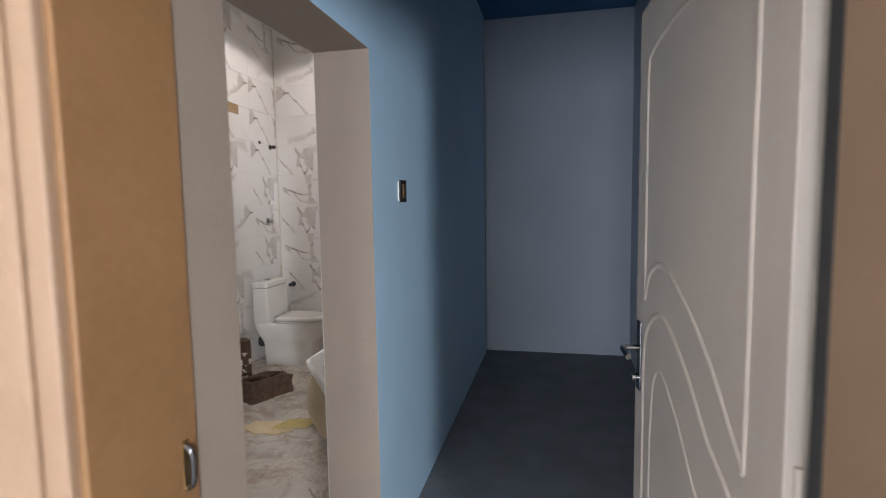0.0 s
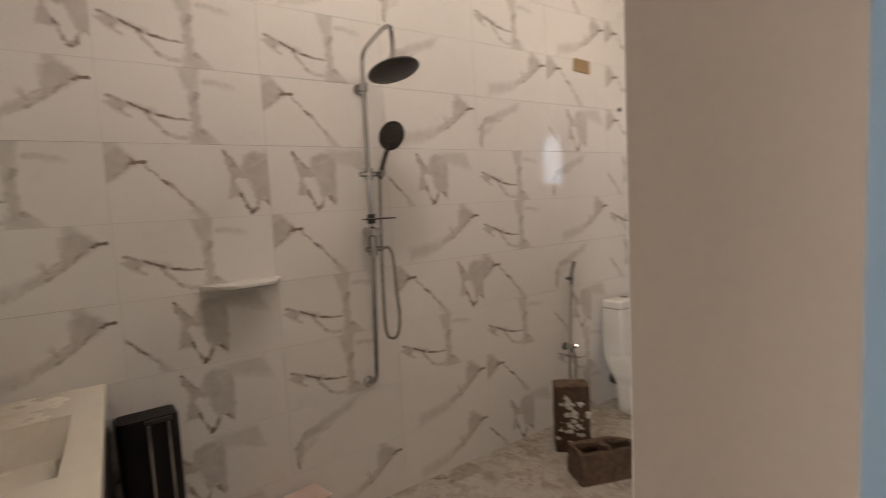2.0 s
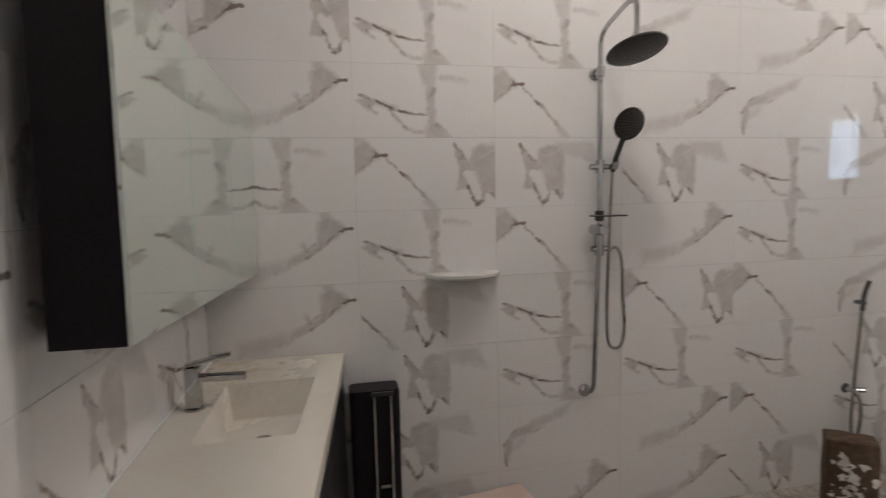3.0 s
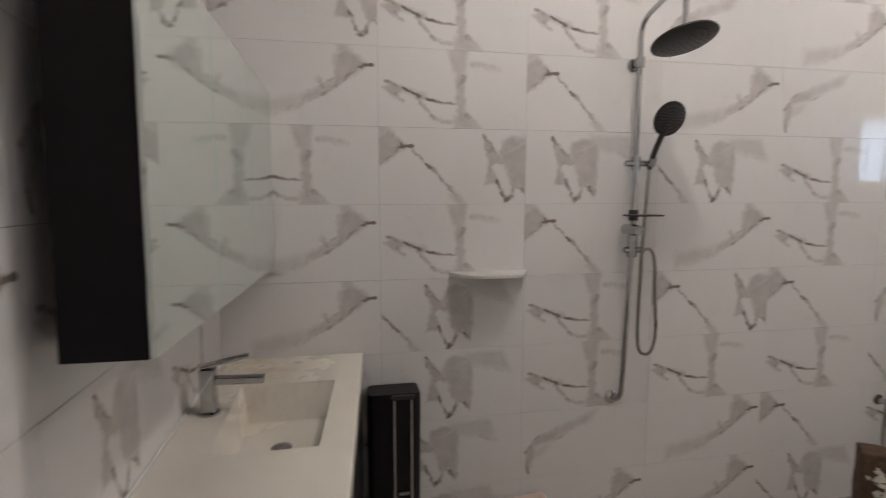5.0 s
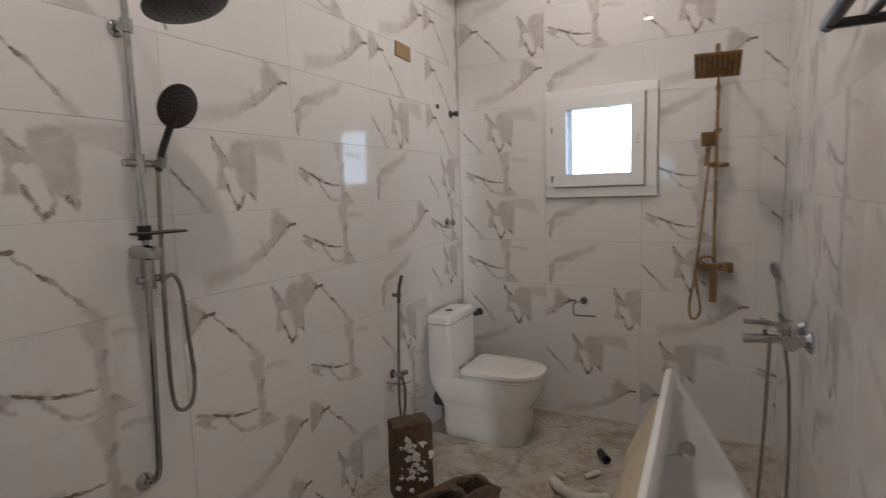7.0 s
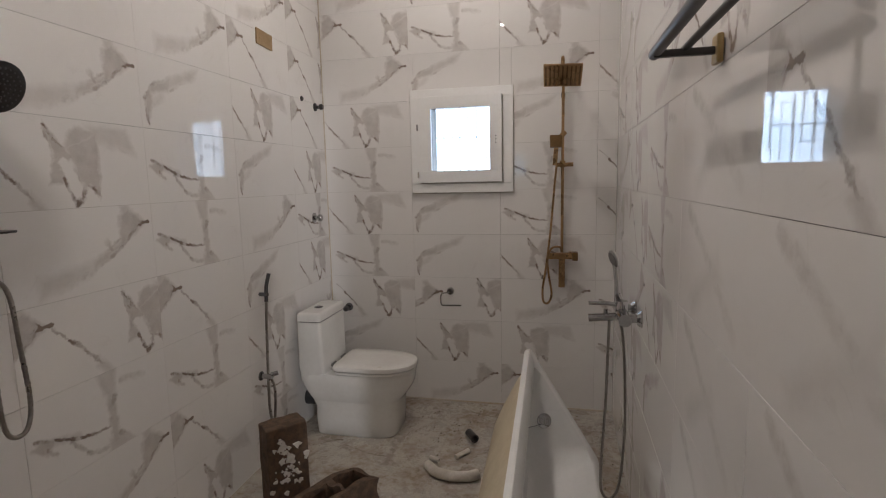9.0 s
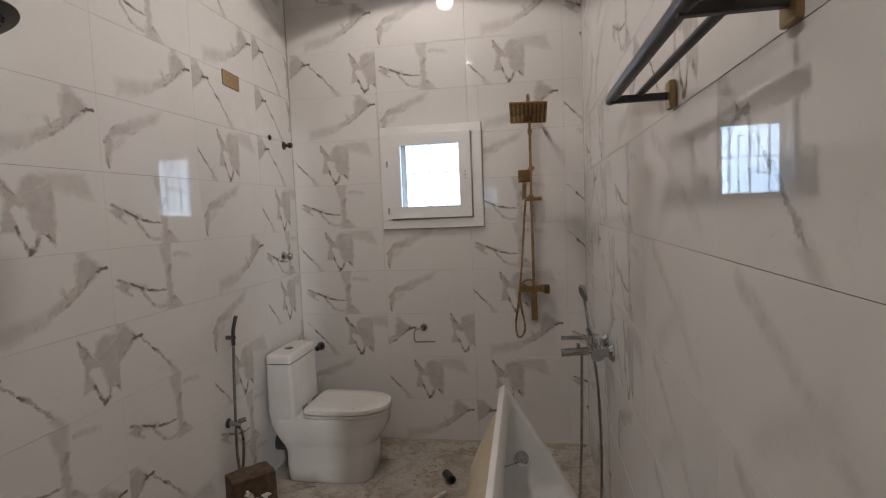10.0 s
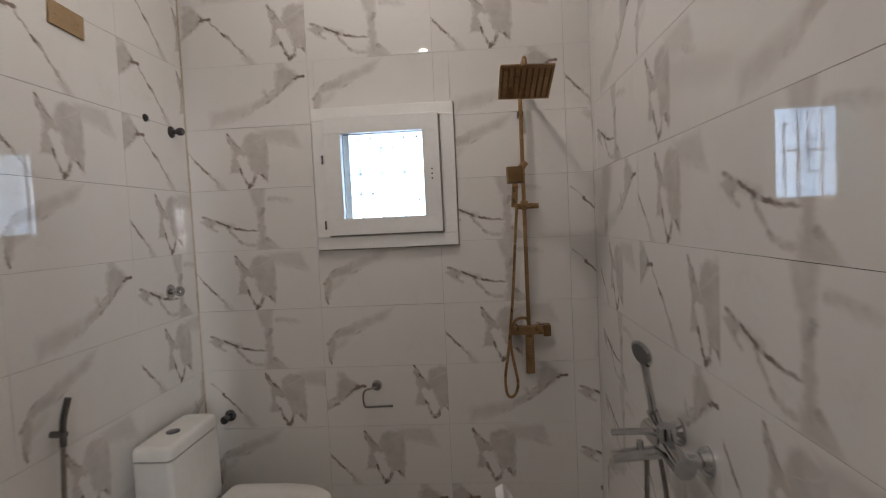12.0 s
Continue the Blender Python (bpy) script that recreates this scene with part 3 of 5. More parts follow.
def lathe(profile, at=(0, 0, 0), axis=(0, 0, 1), seg=28, bm=None):
    """Turns (radius, height) pairs round an axis."""
    bm2 = bmesh.new()
    rings = [[bm2.verts.new((max(r, 1e-4) * math.cos(2 * math.pi * k / seg), max(r, 1e-4) * math.sin(2 * math.pi * k / seg), z)) for k in range(seg)] for r, z in profile]
    for q, w in zip(rings, rings[1:]):
        for k in range(seg):
            bm2.faces.new((q[k], q[(k + 1) % seg], w[(k + 1) % seg], w[k]))
    bm2.faces.new(rings[0][::-1])
    bm2.faces.new(rings[-1])
    moved_bm(bm2, Matrix.Translation(at) @ Vector(axis).to_track_quat("Z", "Y").to_matrix().to_4x4())
    return join(bm, bm2)


def loft(sections, closed=True, caps=True, bm=None):
    """Joins rings of points, each ring the same count."""
    bm = bm or bmesh.new()
    rings = [[bm.verts.new(p) for p in s] for s in sections]
    n = len(rings[0])
    for q, w in zip(rings, rings[1:]):
        for k in range(n if closed else n - 1):
            bm.faces.new((q[k], q[(k + 1) % n], w[(k + 1) % n], w[k]))
    if caps:
        bm.faces.new(rings[0][::-1])
        bm.faces.new(rings[-1])
    return bm


def rounded_rect(w, d, r, n=5):
    """Outline of a rounded rectangle about the origin, counter-clockwise."""
    out = []
    for cx, cy, a0 in ((w / 2 - r, d / 2 - r, 0), (-w / 2 + r, d / 2 - r, 90), (-w / 2 + r, -d / 2 + r, 180), (w / 2 - r, -d / 2 + r, 270)):
        out += [(cx + r * math.cos(radians(a0 + 90 * k / n)), cy + r * math.sin(radians(a0 + 90 * k / n))) for k in range(n + 1)]
    return out


# ---- window
def build_window():
    w = tagged(thing("window_1", "small white uPVC window with a closed sash and bright sky behind", "window"), kind="structure")
    X0, X1, Z0, Z1 = 0.640, 1.322, 1.480, 2.160

    def ring(x0, x1, z0, z1, b, y0, y1, bev):
        bm = None
        for lo, hi in (((x0, y0, z0), (x1, y1, z0 + b)), ((x0, y0, z1 - b), (x1, y1, z1)), ((x0, y0, z0 + b), (x0 + b, y1, z1 - b)), ((x1 - b, y0, z0 + b), (x1, y1, z1 - b))):
            bm = box(lo, hi, bev, bm)
        return bm
    part("casing", ring(X0, X1, Z0, Z1, 0.060, -0.026, 0.012, 0.003), UPVC, w, "flat white surround")
    part("window_frame", ring(0.692, 1.272, 1.53, 2.125, 0.03, -0.012, 0.0085, 0.003), UPVC, w)
    sash = part("sash", ring(0.701, 1.250, 1.548, 2.110, 0.078, -0.044, 0.0085, 0.002), UPVC, w)
    part("sealant", ring(X0 - 0.004, X1 + 0.005, Z0 - 0.006, Z1 + 0.002, 0.012, -0.0035, 0.004, 0), GROUT, w, "dirty sealant line")
    # thin grout-coloured ring drawn as the shadow line round the sash
    part("sash_shade_line", ring(0.6945, 1.2565, 1.5415, 2.1165, 0.012, -0.0135, -0.0125, 0), GROUT, w)
    part("gasket", ring(0.773, 1.178, 1.620, 2.038, 0.007, -0.004, 0.012, 0), BLACKMETAL, sash)
    pane = part("pane", box((0.778, 0.004, 1.625), (1.173, 0.008, 2.033)), GLASS, sash)
    pane.visible_shadow = False
    for z in (1.60, 1.914):
        part("hinge", cyl((0.684, -0.03, z - 0.02), (0.684, -0.03, z + 0.02), 0.0055, seg=10), CHROME, w, "grey metal hinge")
    for k in range(3):
        part("screw_hole", cyl((1.212, -0.040, 1.80 + 0.022 * k), (1.212, -0.0455, 1.80 + 0.022 * k), 0.004, seg=10), BLACKMETAL, sash)
    # grille outside
    g = thing("window_grille", "pale grille with tall rectangles outside the window, made see-through to glow", "grille", (0, 0, 0))
    for k in range(6):
        x = 0.70 + 0.115 * k
        part("bar", box((x - 0.006, 0.215, 1.50), (x + 0.006, 0.223, 2.15), 0.001), GRILLE, g)
    for z in (1.50, 1.86, 2.14):
        part("rail", box((0.66, 0.203, z - 0.006), (1.31, 0.215, z + 0.006), 0.001), GRILLE, g)
    for x, z, h in ((0.80, 1.90, 0.15), (0.915, 1.80, 0.20), (1.045, 1.88, 0.17)):
        bm = None
        for lo, hi in (((x, 0.227, z - h), (x + 0.010, 0.237, z + h)), ((x + 0.068, 0.227, z - h), (x + 0.078, 0.237, z + h)), ((x, 0.227, z + h - 0.01), (x + 0.078, 0.237, z + h)), ((x, 0.227, z - h), (x + 0.078, 0.237, z - h + 0.01))):
            bm = box(lo, hi, 0, bm)
        part("panel", bm, GRILLE, g)
    bd = part("backdrop", box((-9, 7.0, -4), (11, 7.1, 10)), SKYGLOW)
    tagged(bd, "bright hazy sky beyond the window", "sky", kind="structure")


build_window()


# ---- stained sealant where the two tiled walls meet
trim = part("trim_corner", cyl((0.003, -0.003, 0.0), (0.003, -0.003, H), 0.0045, seg=8), CORNER)
tagged(trim, "brown-stained sealant bead in the tiled corner", "trim", kind="structure")
trim_floor = part("trim_floor", cyl((0.0, -0.003, 0.003), (1.95, -0.003, 0.003), 0.007, seg=8), CORNER)
tagged(trim_floor, "dirty mortar line between tiled wall and floor", "trim", kind="structure")


# ---- ceiling downlights
def build_downlight(x, y):
    d = thing("downlight", "round white recessed ceiling downlight, switched on", "ceiling light", (x, y, H), "bathroom downlights")
    part("trim", lathe([(0.045, -0.002), (0.062, -0.002), (0.066, -0.006), (0.062, -0.012), (0.047, -0.009), (0.045, -0.004)]), UPVC, d, smooth=True)
    part("lens", lathe([(0.0, -0.0015), (0.045, -0.0015), (0.045, -0.004), (0.0, -0.0045)]), LENS, d, "glowing warm lens")


for lx, ly, watts in DOWNLIGHTS:
    build_downlight(lx, ly)


# ---- chrome rain shower on the long wall
def build_rain_shower():
    s = thing("rain_shower", "chrome rain shower column with black heads on the tiled wall", "shower", (0.0, -2.40, 0.63))
    P = lambda x, y, z: (x, y + 2.40, z - 0.63)
    part("riser_pipe", tube([P(0.055, -2.405, 1.30), P(0.055, -2.402, 1.75), P(0.055, -2.40, 2.13)], 0.011), CHROME, s, smooth=True)
    part("arm", tube([P(0.055, -2.40, 2.12), P(0.056, -2.40, 2.19), P(0.085, -2.399, 2.235), P(0.16, -2.396, 2.262), P(0.26, -2.393, 2.285), P(0.305, -2.392, 2.275), P(0.318, -2.391, 2.24), P(0.318, -2.391, 2.12)], 0.0105), CHROME, s, smooth=True)
    head = part("shower_head", moved_bm(lathe([(0.0, 0.02), (0.02, 0.02), (0.03, 0.008), (0.112, 0.004), (0.115, 0.0), (0.115, -0.004), (0.11, -0.007), (0.0, -0.007)], seg=40), pose(*P(0.318, -2.391, 2.09), 5, -16, 0)), BLACKMETAL, s, "round black rain head", smooth=True)
    bm = None
    for rr in (0.02, 0.04, 0.06, 0.08):
        for k in range(int(rr * 300)):
            a = 2 * math.pi * k / int(rr * 300)
            bm = cyl((rr * math.cos(a), rr * math.sin(a), -0.007), (rr * math.cos(a), rr * math.sin(a), -0.0095), 0.003, seg=6, bm=bm)
    part("nozzles", moved_bm(bm, pose(*P(0.318, -2.391, 2.09), 5, -16, 0)), RUBBER_AND_SHADE, head)
    part("swivel", cyl(P(0.318, -2.391, 2.105), P(0.318, -2.391, 2.14), 0.016), CHROME, s, smooth=True)
    br = part("wall_bracket", cyl(P(0.0, -2.40, 2.07), P(0.055, -2.40, 2.07), 0.013), CHROME, s, smooth=True)
    part("rosette", lathe([(0.026, 0), (0.026, 0.006), (0.018, 0.012), (0.0, 0.012)], P(0.0, -2.40, 2.07), (1, 0, 0)), CHROME, br, smooth=True)
    part("collar", cyl(P(0.055, -2.40, 2.05), P(0.055, -2.40, 2.09), 0.018), CHROME, s, smooth=True)
    slider = part("slider", cyl(P(0.058, -2.45, 1.662), P(0.058, -2.335, 1.662), 0.013), CHROME, s, smooth=True)
    part("clamp", cyl(P(0.055, -2.402, 1.635), P(0.055, -2.402, 1.69), 0.019), CHROME, slider, smooth=True)
    part("cradle", cyl(P(0.075, -2.345, 1.655), P(0.090, -2.345, 1.685), 0.017, 0.014), CHROME, slider, smooth=True)
    hs = part("hand_shower", tube([P(0.072, -2.35, 1.64), P(0.092, -2.345, 1.70), P(0.118, -2.328, 1.775), P(0.135, -2.318, 1.815)], 0.0115), BLACKMETAL, s, "black hand shower", smooth=True)
    face = Vector((0.82, 0.05, -0.35)).normalized()
    part("spray_head", lathe([(0.0, -0.018), (0.028, -0.015), (0.064, -0.004), (0.071, 0.002), (0.071, 0.007), (0.065, 0.009), (0.0, 0.009)], P(0.135, -2.312, 1.838), face, 32), BLACKMETAL, hs, smooth=True)
    bm = None
    for rr, count in ((0.012, 6), (0.024, 12), (0.038, 18), (0.053, 24)):
        for k in range(count):
            a = 2 * math.pi * k / count
            bm = cyl((rr * math.cos(a), rr * math.sin(a), 0.009), (rr * math.cos(a), rr * math.sin(a), 0.011), 0.0028, seg=6, bm=bm)
    part("nozzles", moved_bm(bm, Matrix.Translation(P(0.135, -2.312, 1.838)) @ face.to_track_quat("Z", "Y").to_matrix().to_4x4()), NOZZLE, hs, "grey rubber nozzles")
    tray = part("soap_tray", moved_bm(loft([[(x, y, z) for x, y in rounded_rect(0.10, 0.155, 0.03)] for z in (0, 0.006)]), pose(*P(0.10, -2.385, 1.445))), BLACKMETAL, s, "thin black soap tray")
    part("tray_clamp", cyl(P(0.055, -2.403, 1.425), P(0.055, -2.403, 1.47), 0.02), BLACKMETAL, tray, smooth=True)
    mixer = part("diverter", cyl(P(0.055, -2.405, 1.27), P(0.055, -2.405, 1.40), 0.021), CHROME, s, smooth=True)
    part("diverter_arm", cyl(P(0.0, -2.405, 1.385), P(0.06, -2.405, 1.385), 0.024), CHROME, mixer, smooth=True)
    part("knob", cyl(P(0.055, -2.405, 1.385), P(0.105, -2.405, 1.385), 0.026, 0.022), CHROME, mixer, smooth=True)
    part("hose_outlet", cyl(P(0.055, -2.44, 1.30), P(0.055, -2.35, 1.30), 0.013), CHROME, mixer, smooth=True)
    low = part("supply_pipe", tube([P(0.055, -2.408, 1.28), P(0.053, -2.415, 1.0), P(0.05, -2.424, 0.74), P(0.048, -2.427, 0.672), P(0.04, -2.436, 0.642), P(0.02, -2.447, 0.636), P(0.0, -2.449, 0.636)], 0.0105), CHROME, s, smooth=True)
    part("rosette", lathe([(0.030, 0), (0.030, 0.008), (0.02, 0.016), (0.0, 0.016)], P(0.0, -2.449, 0.636), (1, 0, 0)), CHROME, low, smooth=True)
    part("hose", tube([P(0.055, -2.345, 1.30), P(0.062, -2.322, 1.30), P(0.07, -2.305, 1.25), P(0.07, -2.295, 1.10), P(0.07, -2.286, 0.94), P(0.07, -2.300, 0.865), P(0.07, -2.330, 0.845), P(0.07, -2.362, 0.87), P(0.07, -2.372, 0.96), P(0.068, -2.368, 1.2), P(0.07, -2.36, 1.45), P(0.072, -2.351, 1.64)], 0.0075, 10, 14, ribs=True), STEELHOSE, s, "ribbed steel hose", smooth=True)


build_rain_shower()


# ---- ceramic wall shelf
def build_shelf():
    s = thing("wall_shelf", "white ceramic wall shelf with a curved front", "shelf", (0.0, -3.02, 1.217))
    n = 16
    top, bot = [], []
    for k in range(n + 1):
        u = k / n
        y = -0.165 + 0.33 * u
        d = 0.115 * (1 - abs(2 * u - 1) ** 3.2) + 0.012
        top.append((d, y))
    outline = [(0.0, -0.165)] + top + [(0.0, 0.165)]
    part("shelf_board", loft([[(x * sx, y, z) for x, y in outline] for z, sx in ((-0.016, 0.9), (-0.010, 0.98), (0.0, 1.0), (0.004, 0.985))]), CERAMIC, s, smooth=True)


build_shelf()


# ---- vanity, basin tap and mirror cabinet
def build_vanity():
    v = thing("vanity_unit", "black lacquered vanity cabinet under a white basin counter", "cabinet", (0.65, -3.82, 0.0))
    O = Vector((0.65, -3.82, 0.0))
    
    def B(lo, hi, bev=0.002):
        """A box whose front follows the slightly skewed cabinet front."""
        b = box(lo, hi, bev)
        for vert in b.verts:
            vert.co.y += (vert.co.y + 4.05) / 0.5 * (0.022 - 0.071 * vert.co.x)
        return moved_bm(b, Matrix.Translation(-O))
    part("body", B((0.03, -4.055, 0.18), (1.27, -3.606, 0.780)), BLACKGLOSS, v)
    part("fascia", B((0.03, -3.604, 0.18), (1.27, -3.582, 0.856)), BLACKGLOSS, v)
    for x in (0.03, 1.252):
        part("side_panel", B((x, -4.055, 0.782), (x + 0.018, -3.606, 0.856)), BLACKGLOSS, v)
    for k in range(2):
        part("cabinet_door", B((0.035 + 0.62 * k, -3.580, 0.19), (0.645 + 0.62 * k, -3.566, 0.85), 0.003), BLACKGLOSS, v)
    c = thing("basin_counter", "white basin counter with an integral sink, dusty at the back", "basin", (0.65, -3.82, 0.857))
    X0, X1, Y0, Y1, Z = 0.004, 1.30, -4.066, -3.562, 0.905
    bx0, bx1, by0, by1 = 0.30, 0.765, -3.945, -3.650
    bm = bmesh.new()

    def q(*pts):
        bm.faces.new([bm.verts.new((p[0] - 0.65, p[1] + 3.82 + (0.025 - 0.071 * p[0] if p[1] > -3.7 else 0.0), p[2] - 0.857)) for p in pts])
    # top in four strips round the sink, edges, underside
    for a0, b0, a1, b1 in ((X0, Y0, X1, by0), (X0, by1, X1, Y1), (X0, by0, bx0, by1), (bx1, by0, X1, by1)):
        q((a0, b0, Z), (a1, b0, Z), (a1, b1, Z), (a0, b1, Z))
    zb = 0.857
    q((X0, Y1, zb), (X0, Y1, Z), (X1, Y1, Z), (X1, Y1, zb))
    q((X1, Y1, zb), (X1, Y1, Z), (X1, Y0, Z), (X1, Y0, zb))
    q((X0, Y0, zb), (X0, Y0, Z), (X0, Y1, Z), (X0, Y1, zb))
    q((X1, Y0, zb), (X1, Y0, Z), (X0, Y0, Z), (X0, Y0, zb))
    s = 0.05
    f0, f1, g0, g1, d = bx0 + s, bx1 - 0.02, by0 + 0.02, by1 - 0.02, Z - 0.11
    rim = ((bx0, by0), (bx1, by0), (bx1, by1), (bx0, by1))
    flo = ((f0, g0), (f1, g0), (f1, g1), (f0, g1))
    for i in range(4):
        j = (i + 1) % 4
        q((*rim[i], Z), (*flo[i], d), (*flo[j], d), (*rim[j], Z))
    q(*[(*p, d) for p in flo])
    bmesh.ops.remove_doubles(bm, verts=bm.verts, dist=0.0005)
    bmesh.ops.recalc_face_normals(bm, faces=bm.faces)
    edges = [e for e in bm.edges if len(e.link_faces) == 2 and e.calc_face_angle(0) > 0.3]
    bmesh.ops.bevel(bm, geom=edges, offset=0.006, segments=3, profile=0.5, affect="EDGES")
    part("basin", bm, DUSTYTOP, c, smooth=True)
    part("backsplash_seal", moved_bm(box((X0, Y0 - 0.003, Z), (X1, Y0 + 0.005, Z + 0.006), 0.002), Matrix.Translation((-0.65, 3.82, -0.857))), UPVC, c)
    part("drain", lathe([(0.0, 0.002), (0.012, 0.004), (0.026, 0.004), (0.030, 0.001), (0.030, 0.0), (0.0, 0.0)], (0.53 - 0.65, -3.80 + 3.82, d - 0.857)), CHROME, c, "chrome drain", smooth=True)
    # tap
    t = thing("basin_tap", "square chrome basin mixer tap behind the sink", "tap", (0.50, -4.0, 0.905))
    part("base_plate", lathe([(0.032, 0), (0.032, 0.006), (0.026, 0.01), (0.0, 0.01)]), CHROME, t, smooth=True)
    part("body", box((-0.022, -0.022, 0.004), (0.022, 0.022, 0.135), 0.006), CHROME, t)
    part("spout", moved_bm(box((-0.018, 0.0, 0.088), (0.018, 0.15, 0.108), 0.005), pose(0, 0, 0, -3, 0, 4)), CHROME, t)
    part("lever", moved_bm(box((-0.016, -0.02, 0.0), (0.016, 0.115, 0.010), 0.004), pose(0, 0, 0.138, 10, 0, 6)), CHROME, t)


def dusty_top():
    m, nt, b = principled("dusty_white_counter", (0.72, 0.68, 0.60), 0.2)
    p = position(nt)
    d = node(nt, "ShaderNodeVectorMath")
    d.operation = "DISTANCE"
    nt.links.new(p, d.inputs[0])
    d.inputs[1].default_value = (0.16, -4.0, 0.905)
    near = math_node(nt, "SUBTRACT", 1.0, ramp(nt, d.outputs["Value"], 0.05, 0.42))
    stain = math_node(nt, "MULTIPLY", near, ramp(nt, noise_tex(nt, p, 9, 6, 0.65), 0.30, 0.70))
    film = ramp(nt, noise_tex(nt, p, 5, 5, 0.6), 0.4, 0.75)
    f = math_node(nt, "ADD", math_node(nt, "MULTIPLY", stain, 0.75), math_node(nt, "MULTIPLY", film, 0.12), True)
    nt.links.new(mix_color(nt, f, (0.73, 0.69, 0.61), (0.42, 0.33, 0.20)), b.inputs["Base Color"])
    nt.links.new(math_node(nt, "ADD", math_node(nt, "MULTIPLY", f, 0.5), 0.2, True), b.inputs["Roughness"])
    return m


DUSTYTOP = dusty_top()
build_vanity()


def build_mirror_cabinet():
    c = thing("mirror_cabinet", "black wall cabinet with greenish mirror doors, hung slightly askew", "mirror", (0.605, -4.025, 1.272))
    c.rotation_euler = Euler((0, radians(-1.6), radians(-1.6)))
    x0, x1 = -0.595, 0.605
    part("carcass", box((x0, 0.012, 0.0), (x1, 0.136, 0.655), 0.002), BLACKGLOSS, c)
    for a, b in ((x0, -0.20), (-0.197, 0.215), (0.218, x1)):
        d = part("mirror_door", box((a, 0.138, 0.002), (b, 0.146, 0.653), 0.0015), MIRROR, c, "dusty mirror door")
    for x in (-0.1985, 0.2165):
        part("door_edge", box((x - 0.0012, 0.137, 0.002), (x + 0.0012, 0.1468, 0.653)), GLASSEDGE, c, "pale green glass edge")
    for x in (-0.45, 0.45):
        part("hanging_bracket", box((x - 0.03, -0.044, 0.5), (x + 0.03, 0.012, 0.56), 0.002), BLACKMETAL, c)


build_mirror_cabinet()


def build_black_bin():
    b = thing("tall_slim_bin", "tall glossy black slim bin with two chrome strips by the wall", "bin", (0.07, -3.425, 0.0))
    part("body", loft([[(x, y, z) for x, y in rounded_rect(0.115 * s, 0.205 * s, 0.02)] for z, s in ((0.0, 0.93), (0.02, 0.95), (0.70, 1.0), (0.762, 1.0), (0.770, 0.96))]), BLACKGLOSS, b, smooth=True)
    for y in (-0.004, 0.063):
        part("strip", box((0.057, y - 0.006, 0.05), (0.066, y + 0.006, 0.748), 0.003), CHROME, b, "bright chrome strip")
    part("top_cap", box((0.045, -0.014, 0.749), (0.068, 0.076, 0.766), 0.004), BLACKMETAL, b)
    part("catch", box((0.058, 0.012, 0.36), (0.067, 0.054, 0.375), 0.002), CHROME, b)


build_black_bin()


